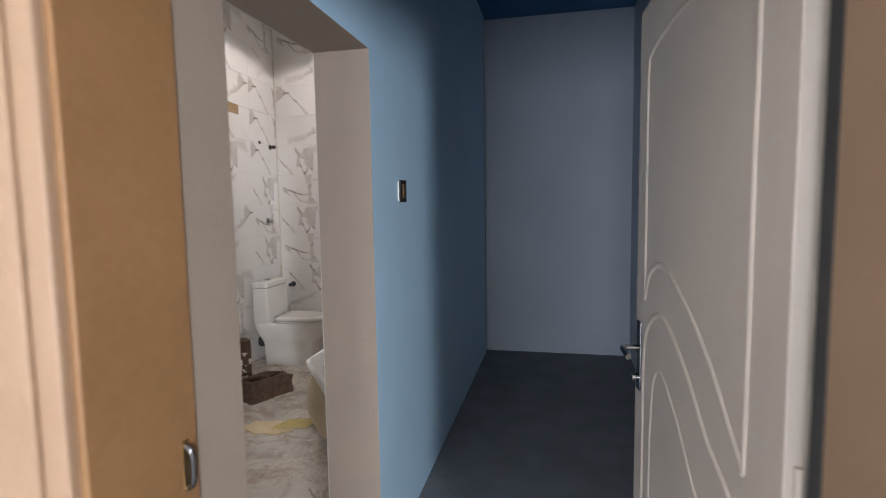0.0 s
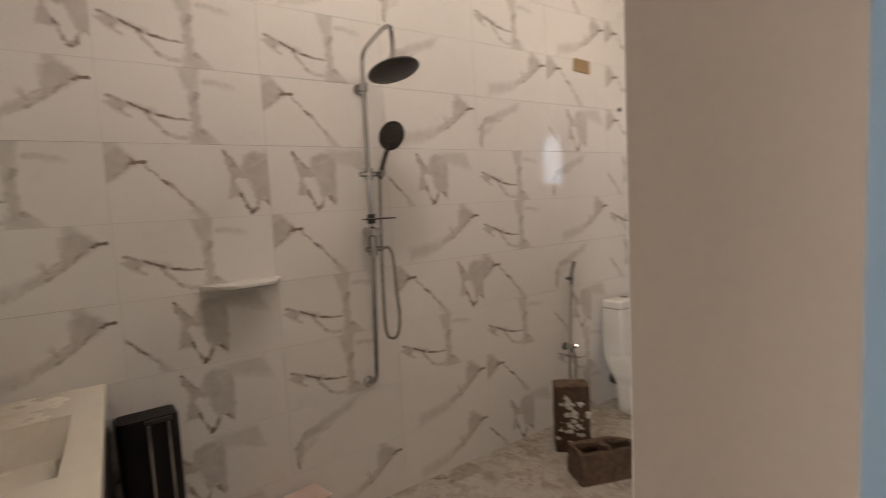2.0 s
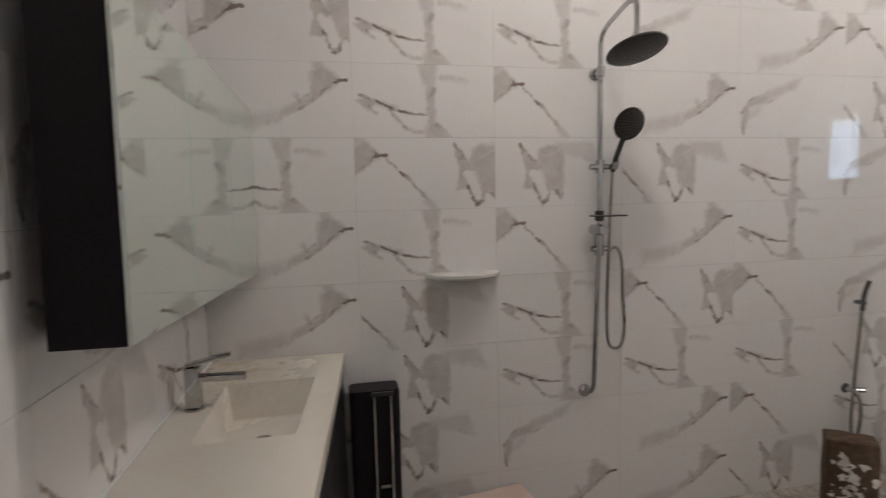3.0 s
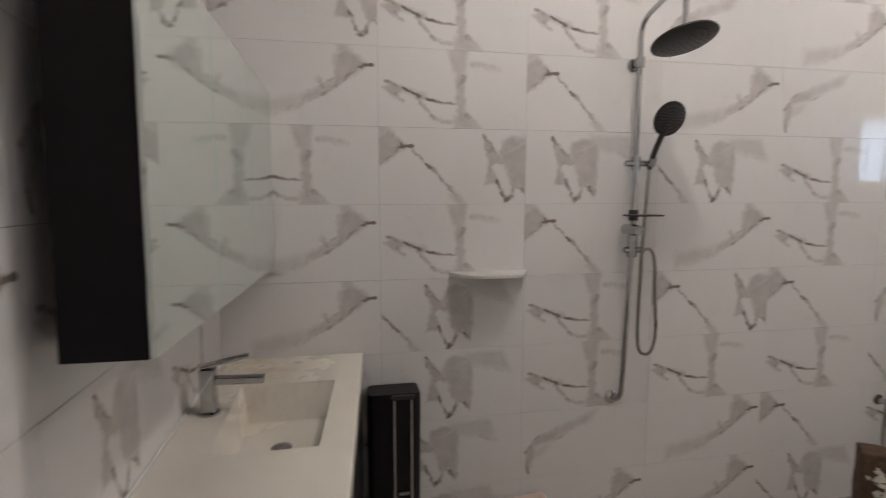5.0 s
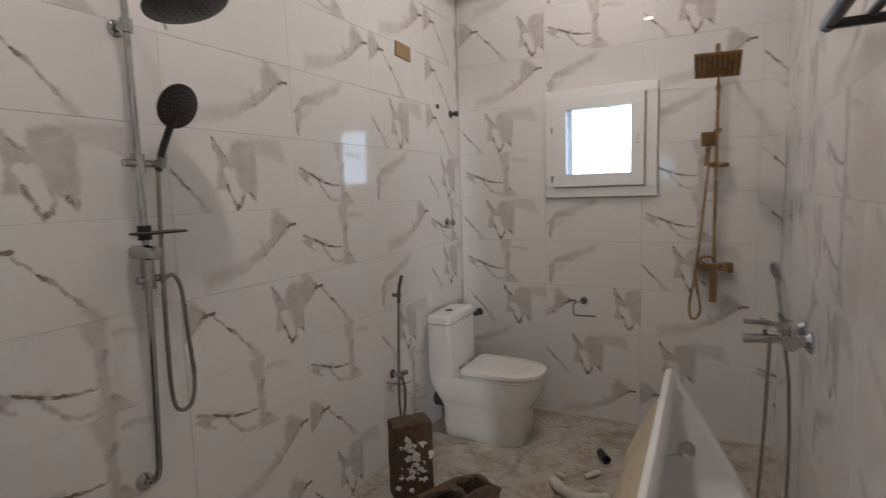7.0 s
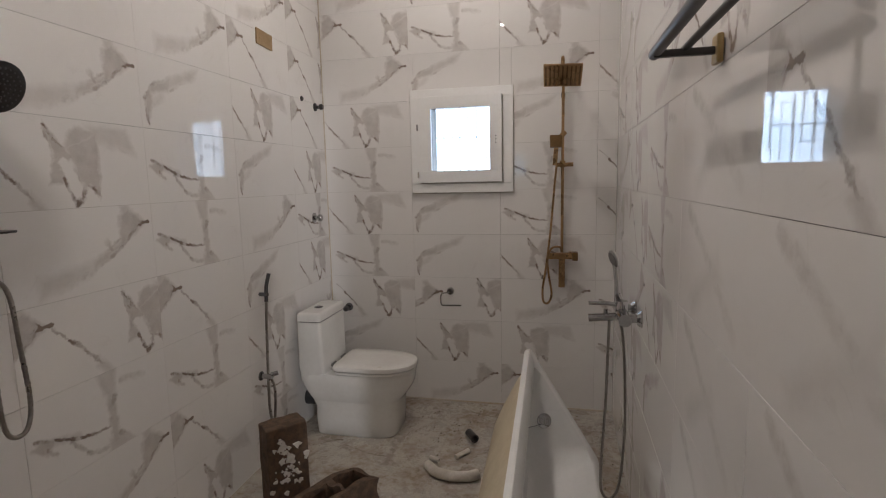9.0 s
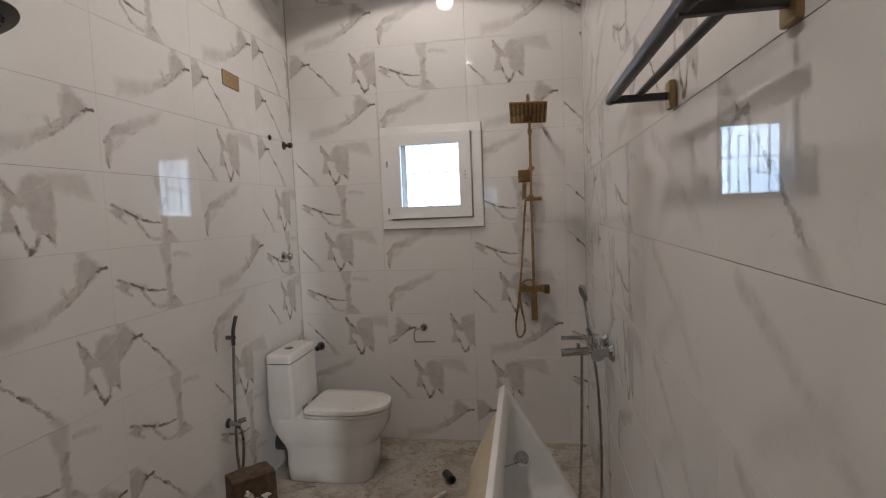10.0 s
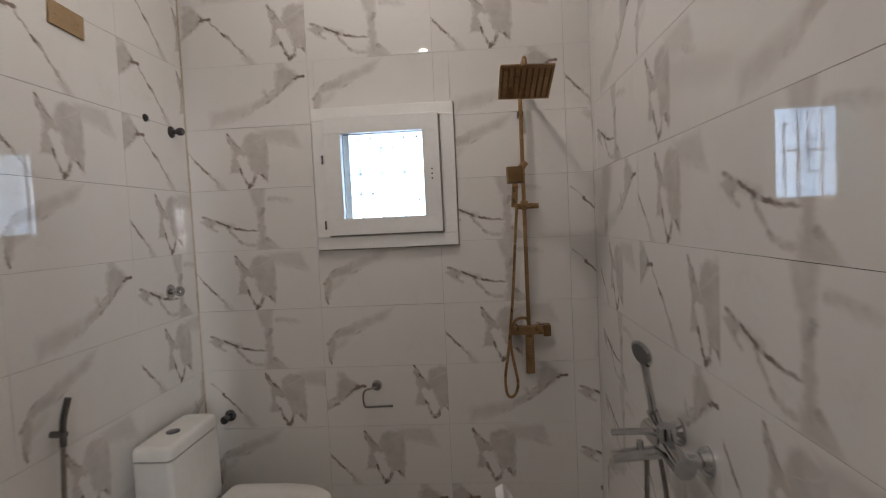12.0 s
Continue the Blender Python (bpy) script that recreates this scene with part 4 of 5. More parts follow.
# ---- toilet
def build_toilet():
    t = thing("toilet", "white one-piece ceramic toilet with its lid closed", "toilet", (0.05, -0.455, 0.0))

    def outline(x_back, x_front, half, sq, n=48, back=10.0):
        """Square at the back, rounded in front."""
        out = []
        cx = x_back + 0.45 * (x_front - x_back)
        for k in range(n):
            a = 2 * math.pi * (k + 0.5) / n
            c, s = math.cos(a), math.sin(a)
            e = sq if c > 0 else back
            rx = (x_front - cx) if c > 0 else (cx - x_back)
            out.append((cx + rx * math.copysign(abs(c) ** (2 / e), c), half * math.copysign(abs(s) ** (2 / e), s)))
        return out
    body = []
    for z, xb, xf, hw, sq in ((0.0, 0.09, 0.588, 0.164, 4.4), (0.012, 0.085, 0.596, 0.170, 4.4), (0.10, 0.08, 0.602, 0.173, 4.3), (0.185, 0.082, 0.606, 0.176, 4.2), (0.222, 0.066, 0.608, 0.177, 4.1), (0.227, 0.063, 0.610, 0.178, 4.0),
                              (0.235, 0.058, 0.630, 0.182, 3.4), (0.275, 0.030, 0.658, 0.184, 3.1), (0.315, 0.004, 0.680, 0.185, 2.9), (0.345, -0.006, 0.688, 0.184, 2.6), (0.385, -0.006, 0.692, 0.185, 2.6), (0.395, -0.002, 0.688, 0.181, 2.6)):
        body.append([(x, y, z) for x, y in outline(xb, xf, hw, sq)])
    part("bowl", loft(body), CERAMIC, t, smooth=True)
    tank = [[(x + 0.077, y, z) for x, y in rounded_rect(w, d, r)] for z, w, d, r in ((0.35, 0.160, 0.362, 0.03), (0.40, 0.166, 0.368, 0.03), (0.44, 0.166, 0.374, 0.022), (0.60, 0.162, 0.374, 0.022), (0.719, 0.160, 0.374, 0.022), (0.7205, 0.154, 0.368, 0.022))]
    part("tank", loft(tank), CERAMIC, t, smooth=True)
    # dark filler puts the shade below the lid into the colour
    part("tank_gap_shade", loft([[(x + 0.077, y, z) for x, y in rounded_rect(0.146, 0.358, 0.026)] for z in (0.7195, 0.7255)]), RUBBER_AND_SHADE, t, "thin dark strip drawn as the shade under the tank lid")
    lidt = part("tank_lid", loft([[(x + 0.077, y, z) for x, y in rounded_rect(w, d, 0.022)] for z, w, d in ((0.725, 0.154, 0.370), (0.7275, 0.160, 0.376), (0.760, 0.160, 0.376), (0.772, 0.154, 0.370), (0.778, 0.140, 0.354), (0.780, 0.116, 0.33))]), CERAMIC, t, smooth=True)
    part("flush_button", lathe([(0.027, 0), (0.027, 0.004), (0.022, 0.006), (0.0, 0.006)], (0.077, -0.03, 0.780)), DARKCHROME, lidt, "round chrome flush button", smooth=True)
    part("seat", loft([[(x, y, z) for x, y in outline(0.215, 0.697, hw, 2.35)] for z, hw in ((0.3965, 0.180), (0.400, 0.185), (0.411, 0.185), (0.415, 0.181))]), CERAMIC, t, smooth=True)
    part("lid", loft([[(x * k + (1 - k) * 0.45, y * k, z) for x, y in outline(0.205, 0.705, 0.188, 2.35)] for z, k in ((0.420, 0.985), (0.423, 1.0), (0.438, 1.0), (0.446, 0.985), (0.449, 0.95), (0.4495, 0.6))]), CERAMIC, t, smooth=True)
    part("lid_sticker", box((0.50, -0.150, 0.4495), (0.522, -0.132, 0.4505)), PVC, t, "small worn sticker")
    for y in (-0.075, 0.075):
        part("lid_hinge", cyl((0.185, y - 0.022, 0.428), (0.185, y + 0.022, 0.428), 0.013), CHROME, t, smooth=True)
    part("waste_pipe", tube([(-0.045, 0.0, 0.17), (0.07, 0.0, 0.17), (0.16, 0.0, 0.16)], 0.052, 16), RUBBER_AND_SHADE, t, "dark waste pipe", smooth=True)
    part("skirt_cap", lathe([(0.014, 0), (0.014, 0.003), (0.01, 0.005), (0.0, 0.005)], (0.25, -0.165, 0.075), (0, -1, 0.02)), UPVC, t, smooth=True)


build_toilet()


def build_stop_valve(name, at, axis, mat, label, r=0.017, length=0.05, knob=True):
    v = thing(name, label, "valve", at)
    a = Vector(axis)
    part("rosette", lathe([(r * 1.7, 0), (r * 1.7, 0.004), (r * 1.1, 0.010), (0, 0.010)], (0, 0, 0), axis), mat, v, smooth=True)
    part("stem", cyl((0, 0, 0), a * length, r * 0.7), mat, v, smooth=True)
    if knob:
        part("knob", lathe([(r * 0.6, 0), (r * 1.15, 0.006), (r * 1.15, 0.022), (r * 0.9, 0.028), (0, 0.028)], a * length, axis), mat, v, smooth=True)


build_stop_valve("stop_valve", (0.13, 0.0, 0.665), (0, -1, 0), DARKCHROME, "dark metal stop valve behind the toilet tank")
build_stop_valve("stop_valve", (0.0, -0.225, 1.33), (1, 0, 0), CHROME, "chrome stop valve on the tiled wall", 0.02, 0.03)
build_stop_valve("capped_pipe", (0.0, -0.125, 2.07), (1, 0, 0), BLACKMETAL, "dark capped pipe stub in the tiled wall", 0.016, 0.03, True)
build_stop_valve("capped_pipe", (0.0, -0.315, 2.10), (1, 0, 0), BLACKMETAL, "small dark pipe stub in the tiled wall", 0.010, 0.012, False)


def build_bidet_spray():
    b = thing("bidet_spray", "steel bidet spray hose hanging by its wall valve", "hose", (0.0, -0.965, 0.50))
    P = lambda x, y, z: (x, y + 1.075, z - 0.50)
    part("rosette", lathe([(0.026, 0), (0.026, 0.005), (0.016, 0.012), (0, 0.012)], P(0, -1.085, 0.505), (1, 0, 0)), DARKCHROME, b, smooth=True)
    part("valve_body", cyl(P(0, -1.085, 0.505), P(0.07, -1.085, 0.505), 0.014), CHROME, b, smooth=True)
    part("valve_knob", cyl(P(0.06, -1.085, 0.515), P(0.09, -1.06, 0.52), 0.013), CHROME, b, smooth=True)
    part("hose", tube([P(0.05, -1.08, 0.50), P(0.06, -1.055, 0.44), P(0.055, -1.045, 0.33), P(0.05, -1.07, 0.22), P(0.045, -1.09, 0.33), P(0.04, -1.075, 0.55), P(0.038, -1.055, 0.80), P(0.038, -1.045, 0.93)], 0.0085, 10, 14, ribs=True), STEELHOSE, b, "ribbed steel hose", smooth=True)
    part("spray_handle", tube([P(0.038, -1.045, 0.92), P(0.04, -1.04, 1.0), P(0.055, -1.03, 1.075)], 0.0105), DARKCHROME, b, "dark spray handle", smooth=True)
    part("holder", cyl(P(0.0, -1.045, 0.96), P(0.05, -1.045, 0.96), 0.011), DARKCHROME, b, smooth=True)


build_bidet_spray()


def build_paper_holder():
    p = thing("paper_holder", "open chrome toilet paper holder on the tiled wall", "paper holder", (0.885, 0.0, 0.80))
    part("rosette", lathe([(0.026, 0), (0.026, 0.012), (0.02, 0.022), (0, 0.022)], (0, 0, 0), (0, -1, 0)), CHROME, p, smooth=True)
    part("arm", tube([(0, -0.01, 0), (-0.01, -0.045, 0), (-0.045, -0.06, -0.005), (-0.058, -0.06, -0.03), (-0.056, -0.06, -0.075), (-0.045, -0.06, -0.088), (0.0, -0.06, -0.088), (0.085, -0.06, -0.086)], 0.0055, 10), CHROME, p, smooth=True)


build_paper_holder()


def build_junction_plate():
    j = thing("junction_cover", "brown square junction box cover high on the tiled wall", "cover", (0.0, -0.727, 2.36))
    part("plate", moved_bm(box((0.0, -0.080, -0.042), (0.008, 0.080, 0.042), 0.002), pose(0, 0, 0, -3, 0, 0)), CARTON, j)
    for y in (-0.05, 0.05):
        part("screw", cyl((0.008, y, 0.0), (0.010, y, 0.0), 0.004, seg=10), BRASS, j)


build_junction_plate()


# ---- gold shower column on the window wall
def build_gold_shower():
    s = thing("gold_shower", "brushed gold shower column with a square head", "shower", (1.635, 0.0, 0.86))
    P = lambda x, y, z: (x - 1.635, y, z - 0.86)
    part("riser_pipe", box(P(1.626, -0.066, 1.08), P(1.644, -0.048, 2.19), 0.004), GOLD, s)
    part("arm", tube([P(1.635, -0.057, 2.17), P(1.635, -0.06, 2.215), P(1.635, -0.09, 2.232), P(1.633, -0.2, 2.235), P(1.630, -0.33, 2.235), P(1.628, -0.375, 2.225), P(1.628, -0.385, 2.19), P(1.628, -0.385, 2.14)], 0.010), GOLD, s, smooth=True)
    head = part("shower_head", moved_bm(box((-0.105, -0.105, -0.004), (0.105, 0.105, 0.004), 0.002), pose(*P(1.628, -0.385, 2.13), -23, 2, 0)), GOLD, s, "thin square gold rain head")
    for k in range(9):
        part("groove", moved_bm(box((-0.092 + 0.023 * k - 0.004, -0.09, -0.0062), (-0.092 + 0.023 * k + 0.004, 0.09, -0.0042)), pose(*P(1.628, -0.385, 2.13), -23, 2, 0)), DARKGOLD, head)
    part("ball_joint", cyl(P(1.628, -0.385, 2.135), P(1.628, -0.385, 2.165), 0.016), GOLD, s, smooth=True)
    part("wall_bracket", box(P(1.622, -0.06, 2.06), P(1.648, 0.0, 2.085), 0.003), BLACKMETAL, s)
    sl = part("slider", cyl(P(1.60, -0.068, 1.645), P(1.70, -0.068, 1.645), 0.013), GOLD, s, smooth=True)
    part("clamp", box(P(1.618, -0.078, 1.63), P(1.652, -0.040, 1.67), 0.003), GOLD, sl)
    hs = part("hand_shower", moved_bm(box((-0.014, -0.011, -0.16), (0.014, 0.011, 0.0), 0.004), pose(*P(1.598, -0.10, 1.80), 6, 4, 0)), GOLD, s, "dark bronze hand shower")
    part("spray_head", moved_bm(box((-0.036, -0.014, -0.05), (0.036, 0.014, 0.025), 0.004), pose(*P(1.592, -0.11, 1.80), -10, 0, 8)), DARKGOLD, hs)
    part("tray_clamp", cyl(P(1.62, -0.057, 1.815), P(1.65, -0.057, 1.85), 0.016), GOLD, s, smooth=True)
    mx = part("mixer_body", box(P(1.54, -0.085, 1.045), P(1.71, -0.045, 1.085), 0.005), GOLD, s)
    part("mixer_knob", box(P(1.70, -0.09, 1.035), P(1.735, -0.035, 1.09), 0.005), DARKGOLD, mx)
    for x in (1.57, 1.69):
        part("inlet", cyl(P(x, 0.0, 1.065), P(x, -0.05, 1.065), 0.022), GOLD, mx, smooth=True)
    part("spout", box(P(1.615, -0.085, 0.86), P(1.655, -0.055, 1.05), 0.004), GOLD, mx)
    part("hose", tube([P(1.598, -0.10, 1.645), P(1.585, -0.10, 1.5), P(1.565, -0.10, 1.25), P(1.537, -0.095, 1.0), P(1.515, -0.09, 0.85), P(1.522, -0.09, 0.765), P(1.553, -0.09, 0.76), P(1.572, -0.09, 0.82), P(1.555, -0.09, 0.93), P(1.545, -0.09, 1.04), P(1.57, -0.095, 1.115), P(1.62, -0.09, 1.125), P(1.635, -0.07, 1.09)], 0.0075, 10, 14, ribs=True), GOLD, s, "ribbed gold hose", smooth=True)


DARKGOLD = worn("dark_bronze", (0.20, 0.12, 0.055), (0.13, 0.08, 0.035), 0.4, 10, 80, 0, metal=0.9)
build_gold_shower()


# ---- bath mixer on the wall beside the tub
def build_bath_mixer():
    X = ex(-1.13)
    s = thing("bath_mixer", "chrome bath mixer tap with hand shower on the wall", "tap", (X, -1.13, 0.962))
    s.scale = (1.12, 1.2, 1.12)
    P = lambda d, y, z: (-d, y + 1.13, z - 0.98)
    for y in (-1.20, -1.05):
        part("rosette", lathe([(0.034, 0), (0.034, 0.006), (0.022, 0.02), (0, 0.02)], P(0, y, 0.985), (-1, 0, 0)), CHROME, s, smooth=True)
        part("inlet", cyl(P(0, y, 0.985), P(0.06, y, 0.985), 0.016), CHROME, s, smooth=True)
    body = part("body", cyl(P(0.065, -1.235, 0.985), P(0.065, -1.015, 0.985), 0.024), CHROME, s, smooth=True)
    part("spout", tube([P(0.065, -1.125, 0.972), P(0.11, -1.125, 0.969), P(0.15, -1.125, 0.966), P(0.19, -1.125, 0.962)], 0.016), CHROME, s, smooth=True)
    part("lever", tube([P(0.065, -1.125, 1.01), P(0.11, -1.125, 1.022), P(0.19, -1.125, 1.022)], 0.008, 10), CHROME, s, smooth=True)
    part("cartridge", cyl(P(0.065, -1.125, 0.99), P(0.065, -1.125, 1.035), 0.026, 0.022), CHROME, s, smooth=True)
    part("diverter", cyl(P(0.125, -1.125, 0.97), P(0.125, -1.125, 1.0), 0.008), CHROME, s, smooth=True)
    part("cradle", cyl(P(0.06, -1.07, 1.0), P(0.075, -1.07, 1.05), 0.014), CHROME, s, smooth=True)
    hs = part("hand_shower", tube([P(0.07, -1.07, 1.03), P(0.078, -1.06, 1.10), P(0.085, -1.05, 1.165)], 0.010), CHROME, s, smooth=True)
    part("spray_head", lathe([(0, -0.012), (0.02, -0.010), (0.034, 0.0), (0.036, 0.006), (0.03, 0.009), (0, 0.009)], P(0.088, -1.052, 1.19), (-0.9, -0.3, -0.3)), CHROME, hs, smooth=True)
    nose = Vector((-0.9, -0.3, -0.3)).normalized()
    part("spray_face", cyl(Vector(P(0.088, -1.052, 1.19)) + nose * 0.008, Vector(P(0.088, -1.052, 1.19)) + nose * 0.0105, 0.029), NOZZLE, hs, "dark spray face")
    part("hose", tube([P(0.11, -1.125, 0.955), P(0.112, -1.125, 0.85), P(0.118, -1.125, 0.6), P(0.13, -1.12, 0.33), P(0.125, -1.105, 0.215), P(0.09, -1.09, 0.175), P(0.052, -1.08, 0.24), P(0.036, -1.08, 0.5), P(0.045, -1.075, 0.8), P(0.07, -1.07, 1.0)], 0.0064, 10, 14, ribs=True), STEELHOSE, s, "ribbed steel hose", smooth=True)


build_bath_mixer()


# ---- towel rack
def build_towel_rack():
    X = ex(-2.45)
    s = thing("towel_rack", "black towel rack with bronze wall plates on the tiles", "towel rack", (X, -2.22, 1.82))
    P = lambda d, y, z: (-d, y + 2.22, z - 1.82)
    for y in (-2.225, -2.76):
        b = part("wall_plate", box(P(0.014, y - 0.022, 1.795), P(0.0, y + 0.022, 1.855), 0.005), BRASS, s, "bronze wall plate")
        part("arm", box(P(0.135, y - 0.008, 1.815), P(0.006, y + 0.008, 1.831), 0.003), BLACKMETAL, s)
    part("front_bar", cyl(P(0.128, -2.19, 1.83), P(0.128, -2.80, 1.83), 0.0125), BLACKMETAL, s, smooth=True)
    part("rear_bar", cyl(P(0.070, -2.215, 1.833), P(0.070, -2.79, 1.833), 0.008), BLACKMETAL, s, smooth=True)


build_towel_rack()


# ---- bathtub tipped up on its side
def build_tub():
    t = thing("bathtub", "white acrylic bathtub tipped on its side beside the wall", "bathtub", (0, 0, 0))
    L, W, D, n = 1.70, 0.725, 0.40, 8
    a, c = Vector((1.462, 0, 0.632)), Vector((1.835, 0, 0.012))
    across = (c - a).normalized()
    down = Vector((across.z, 0, -across.x))
    if down.x > 0:
        down = -down

    def put(u, v, w):
        """u across from the high rim, v along from the far end, w depth behind the rim plane."""
        p = a + across * u + down * w
        return (p.x + 0.02 * (v / L), -0.64 - v, p.z)

    def ring(m, r, w, k=0.0):
        return [put(W / 2 + x, L / 2 + y - k, w) for x, y in rounded_rect(W - 2 * m, L - 2 * m, r, n)]
    inner = [ring(0.0, 0.035, 0.0), ring(0.055, 0.06, 0.002), ring(0.066, 0.09, 0.012), ring(0.085, 0.12, 0.10), ring(0.142, 0.14, 0.22), ring(0.186, 0.15, 0.28), ring(0.228, 0.12, 0.295)]
    part("inner_shell", loft(inner, caps=False), ACRYLIC, t, smooth=True)
    bm = loft([ring(0.228, 0.12, 0.295), ring(0.25, 0.1, 0.296)], caps=False)
    bm.faces.new([bm.verts.new(p) for p in ring(0.25, 0.1, 0.296)])
    part("tub_floor", bm, ACRYLIC, t)
    part("rim", loft([ring(0.0, 0.035, 0.0005), ring(-0.004, 0.037, 0.004), ring(-0.004, 0.037, 0.03), ring(0.024, 0.037, 0.045)], caps=False), ACRYLIC, t, smooth=True)
    part("outer_shell", loft([ring(0.024, 0.037, 0.044), ring(0.05, 0.09, 0.048), ring(0.075, 0.12, 0.12), ring(0.14, 0.14, 0.24), ring(0.18, 0.15, 0.302), ring(0.215, 0.12, 0.316)], caps=False), SHELL, t, "bare beige fibreglass underside", smooth=True)
    bm = bmesh.new()
    bm.faces.new([bm.verts.new(p) for p in ring(0.213, 0.12, 0.3155)])
    part("underside", bm, SHELL, t)
    p0, p1 = Vector(put(W / 2, 0.101, 0.125)), Vector(put(W / 2, 0.25, 0.06))
    ov = part("overflow", lathe([(0, 0.014), (0.02, 0.014), (0.038, 0.008), (0.041, 0.0), (0.0, 0.0)], p0, (p1 - p0).normalized()), CHROME, t, "round chrome overflow cover", smooth=True)
    part("plug_chain", tube([p0 + Vector((0, -0.012, -0.01)), put(W / 2 - 0.02, 0.15, 0.19), put(W / 2 - 0.05, 0.19, 0.245), put(W / 2 - 0.06, 0.24, 0.283)], 0.0022, 6), DARKCHROME, ov)
    part("drain", lathe([(0, 0.003), (0.03, 0.003), (0.034, 0.0), (0, 0)], put(W / 2, 0.38, 0.294), -down), CHROME, t, "chrome drain", smooth=True)


build_tub()


# ---- cement blocks
def build_block(name, label, m, size, holes, splat):
    b = tagged(new(name), label, "cement block")
    b.matrix_world = m
    lx, ly, lz = size
    bm = bmesh.new()
    if holes:
        # two cavities through the block: outer walls, end walls and a web
        t = 0.032
        cells = ((-lx / 2 + t, -t / 2), (t / 2, lx / 2 - t))
        for lo, hi in (((-lx / 2, -ly / 2, 0), (lx / 2, -ly / 2 + t, lz)), ((-lx / 2, ly / 2 - t, 0), (lx / 2, ly / 2, lz)),
                       ((-lx / 2, -ly / 2 + t, 0), (-lx / 2 + t, ly / 2 - t, lz)), ((lx / 2 - t, -ly / 2 + t, 0), (lx / 2, ly / 2 - t, lz)), ((-t / 2, -ly / 2 + t, 0), (t / 2, ly / 2 - t, lz)),
                       ((-lx / 2 + t, -ly / 2 + t, 0), (lx / 2 - t, ly / 2 - t, 0.02))):
            bm = box(lo, hi, 0.0, bm)
        bmesh.ops.remove_doubles(bm, verts=bm.verts, dist=0.0004)
    else:
        bm = box((-lx / 2, -ly / 2, 0), (lx / 2, ly / 2, lz), 0.008)
    bmesh.ops.subdivide_edges(bm, edges=[e for e in bm.edges if e.calc_length() > 0.05], cuts=5, use_grid_fill=True)
    for v in bm.verts:
        v.co += Vector((noise.noise(v.co * 25 + Vector((7, 1, 2))), noise.noise(v.co * 25 + Vector((1, 9, 4))), noise.noise(v.co * 25 + Vector((3, 3, 8))))) * (0.013 if holes else 0.006)
        if v.co.z < 0.004:
            v.co.z = 0.0
        if holes and v.co.z > lz * 0.7 and v.co.x > lx * 0.22:
            v.co.z -= 0.09 * (v.co.x / lx - 0.22)
    part("body", bm, BLOCK, b)
    if splat:
        rng = random.Random(4)
        for k in range(70):
            x, z = rng.gauss(0.0, 0.035), rng.gauss(lz * 0.52, lz * 0.17)
            if abs(x) > lx / 2 - 0.01 or not 0.02 < z < lz - 0.06:
                continue
            r = rng.uniform(0.1, 1.0) ** 2.2 * 0.017 * (1.3 if z > lz * 0.5 else 0.7) + 0.002
            pts = [(x + r * rng.uniform(0.3, 1.5) * math.cos(a), z + r * rng.uniform(0.3, 1.4) * math.sin(a)) for a in (2 * math.pi * i / 9 for i in range(9))]
            part("plaster_splash", loft([[(px, -ly / 2 - 0.004 - h, pz) for px, pz in pts] for h in (-0.006, 0.003)]), PAINTSPLAT, b, "dried white plaster")


face_a = 49
build_block("cement_block", "brown cement block standing on end, splashed with white plaster", pose(0.285, -1.265, 0.0, 0, 0, face_a), (0.20, 0.13, 0.40), False, True)
face_b = math.degrees(math.atan2(0.43, 0.196))
build_block("hollow_block", "broken brown hollow cement block lying on the tiles", pose(0.605, -1.37, 0.0, 0, 0, face_b), (0.37, 0.17, 0.165), True, False)


# ---- litter on the floor
def build_stub(name, label, a, b, r, mat, cat):
    s = thing(name, label, cat, a)
    d = Vector(b) - Vector(a)
    bm = lathe([(r, 0), (r, d.length), (r * 0.8, d.length), (r * 0.8, 0.002), (r * 0.8, 0.001)], (0, 0, 0), d, 18)
    part("pipe", bm, mat, s, smooth=True)


build_stub("black_pipe_stub", "short black pipe offcut standing on the dirty floor", (1.085, -0.49, 0.024), (1.135, -0.575, 0.03), 0.024, BLACKMETAL, "pipe offcut")
build_stub("pipe_offcut", "short white plastic pipe offcut on the floor", (0.915, -0.80, 0.014), (0.97, -0.825, 0.014), 0.014, PVC, "pipe offcut")
build_stub("pipe_offcut", "white plastic pipe offcut lying on the floor", (1.055, -0.77, 0.014), (1.115, -0.685, 0.014), 0.014, PVC, "pipe offcut")
bend = thing("pipe_bend", "dusty white curved plastic pipe on the floor", "pipe offcut", (1.045, -0.95, 0.0))
part("pipe", tube([(-0.12, 0.05, 0.03), (-0.06, -0.01, 0.03), (0.03, -0.035, 0.03), (0.12, -0.02, 0.03), (0.16, 0.01, 0.03)], 0.027, 16), PVC, bend, smooth=True)


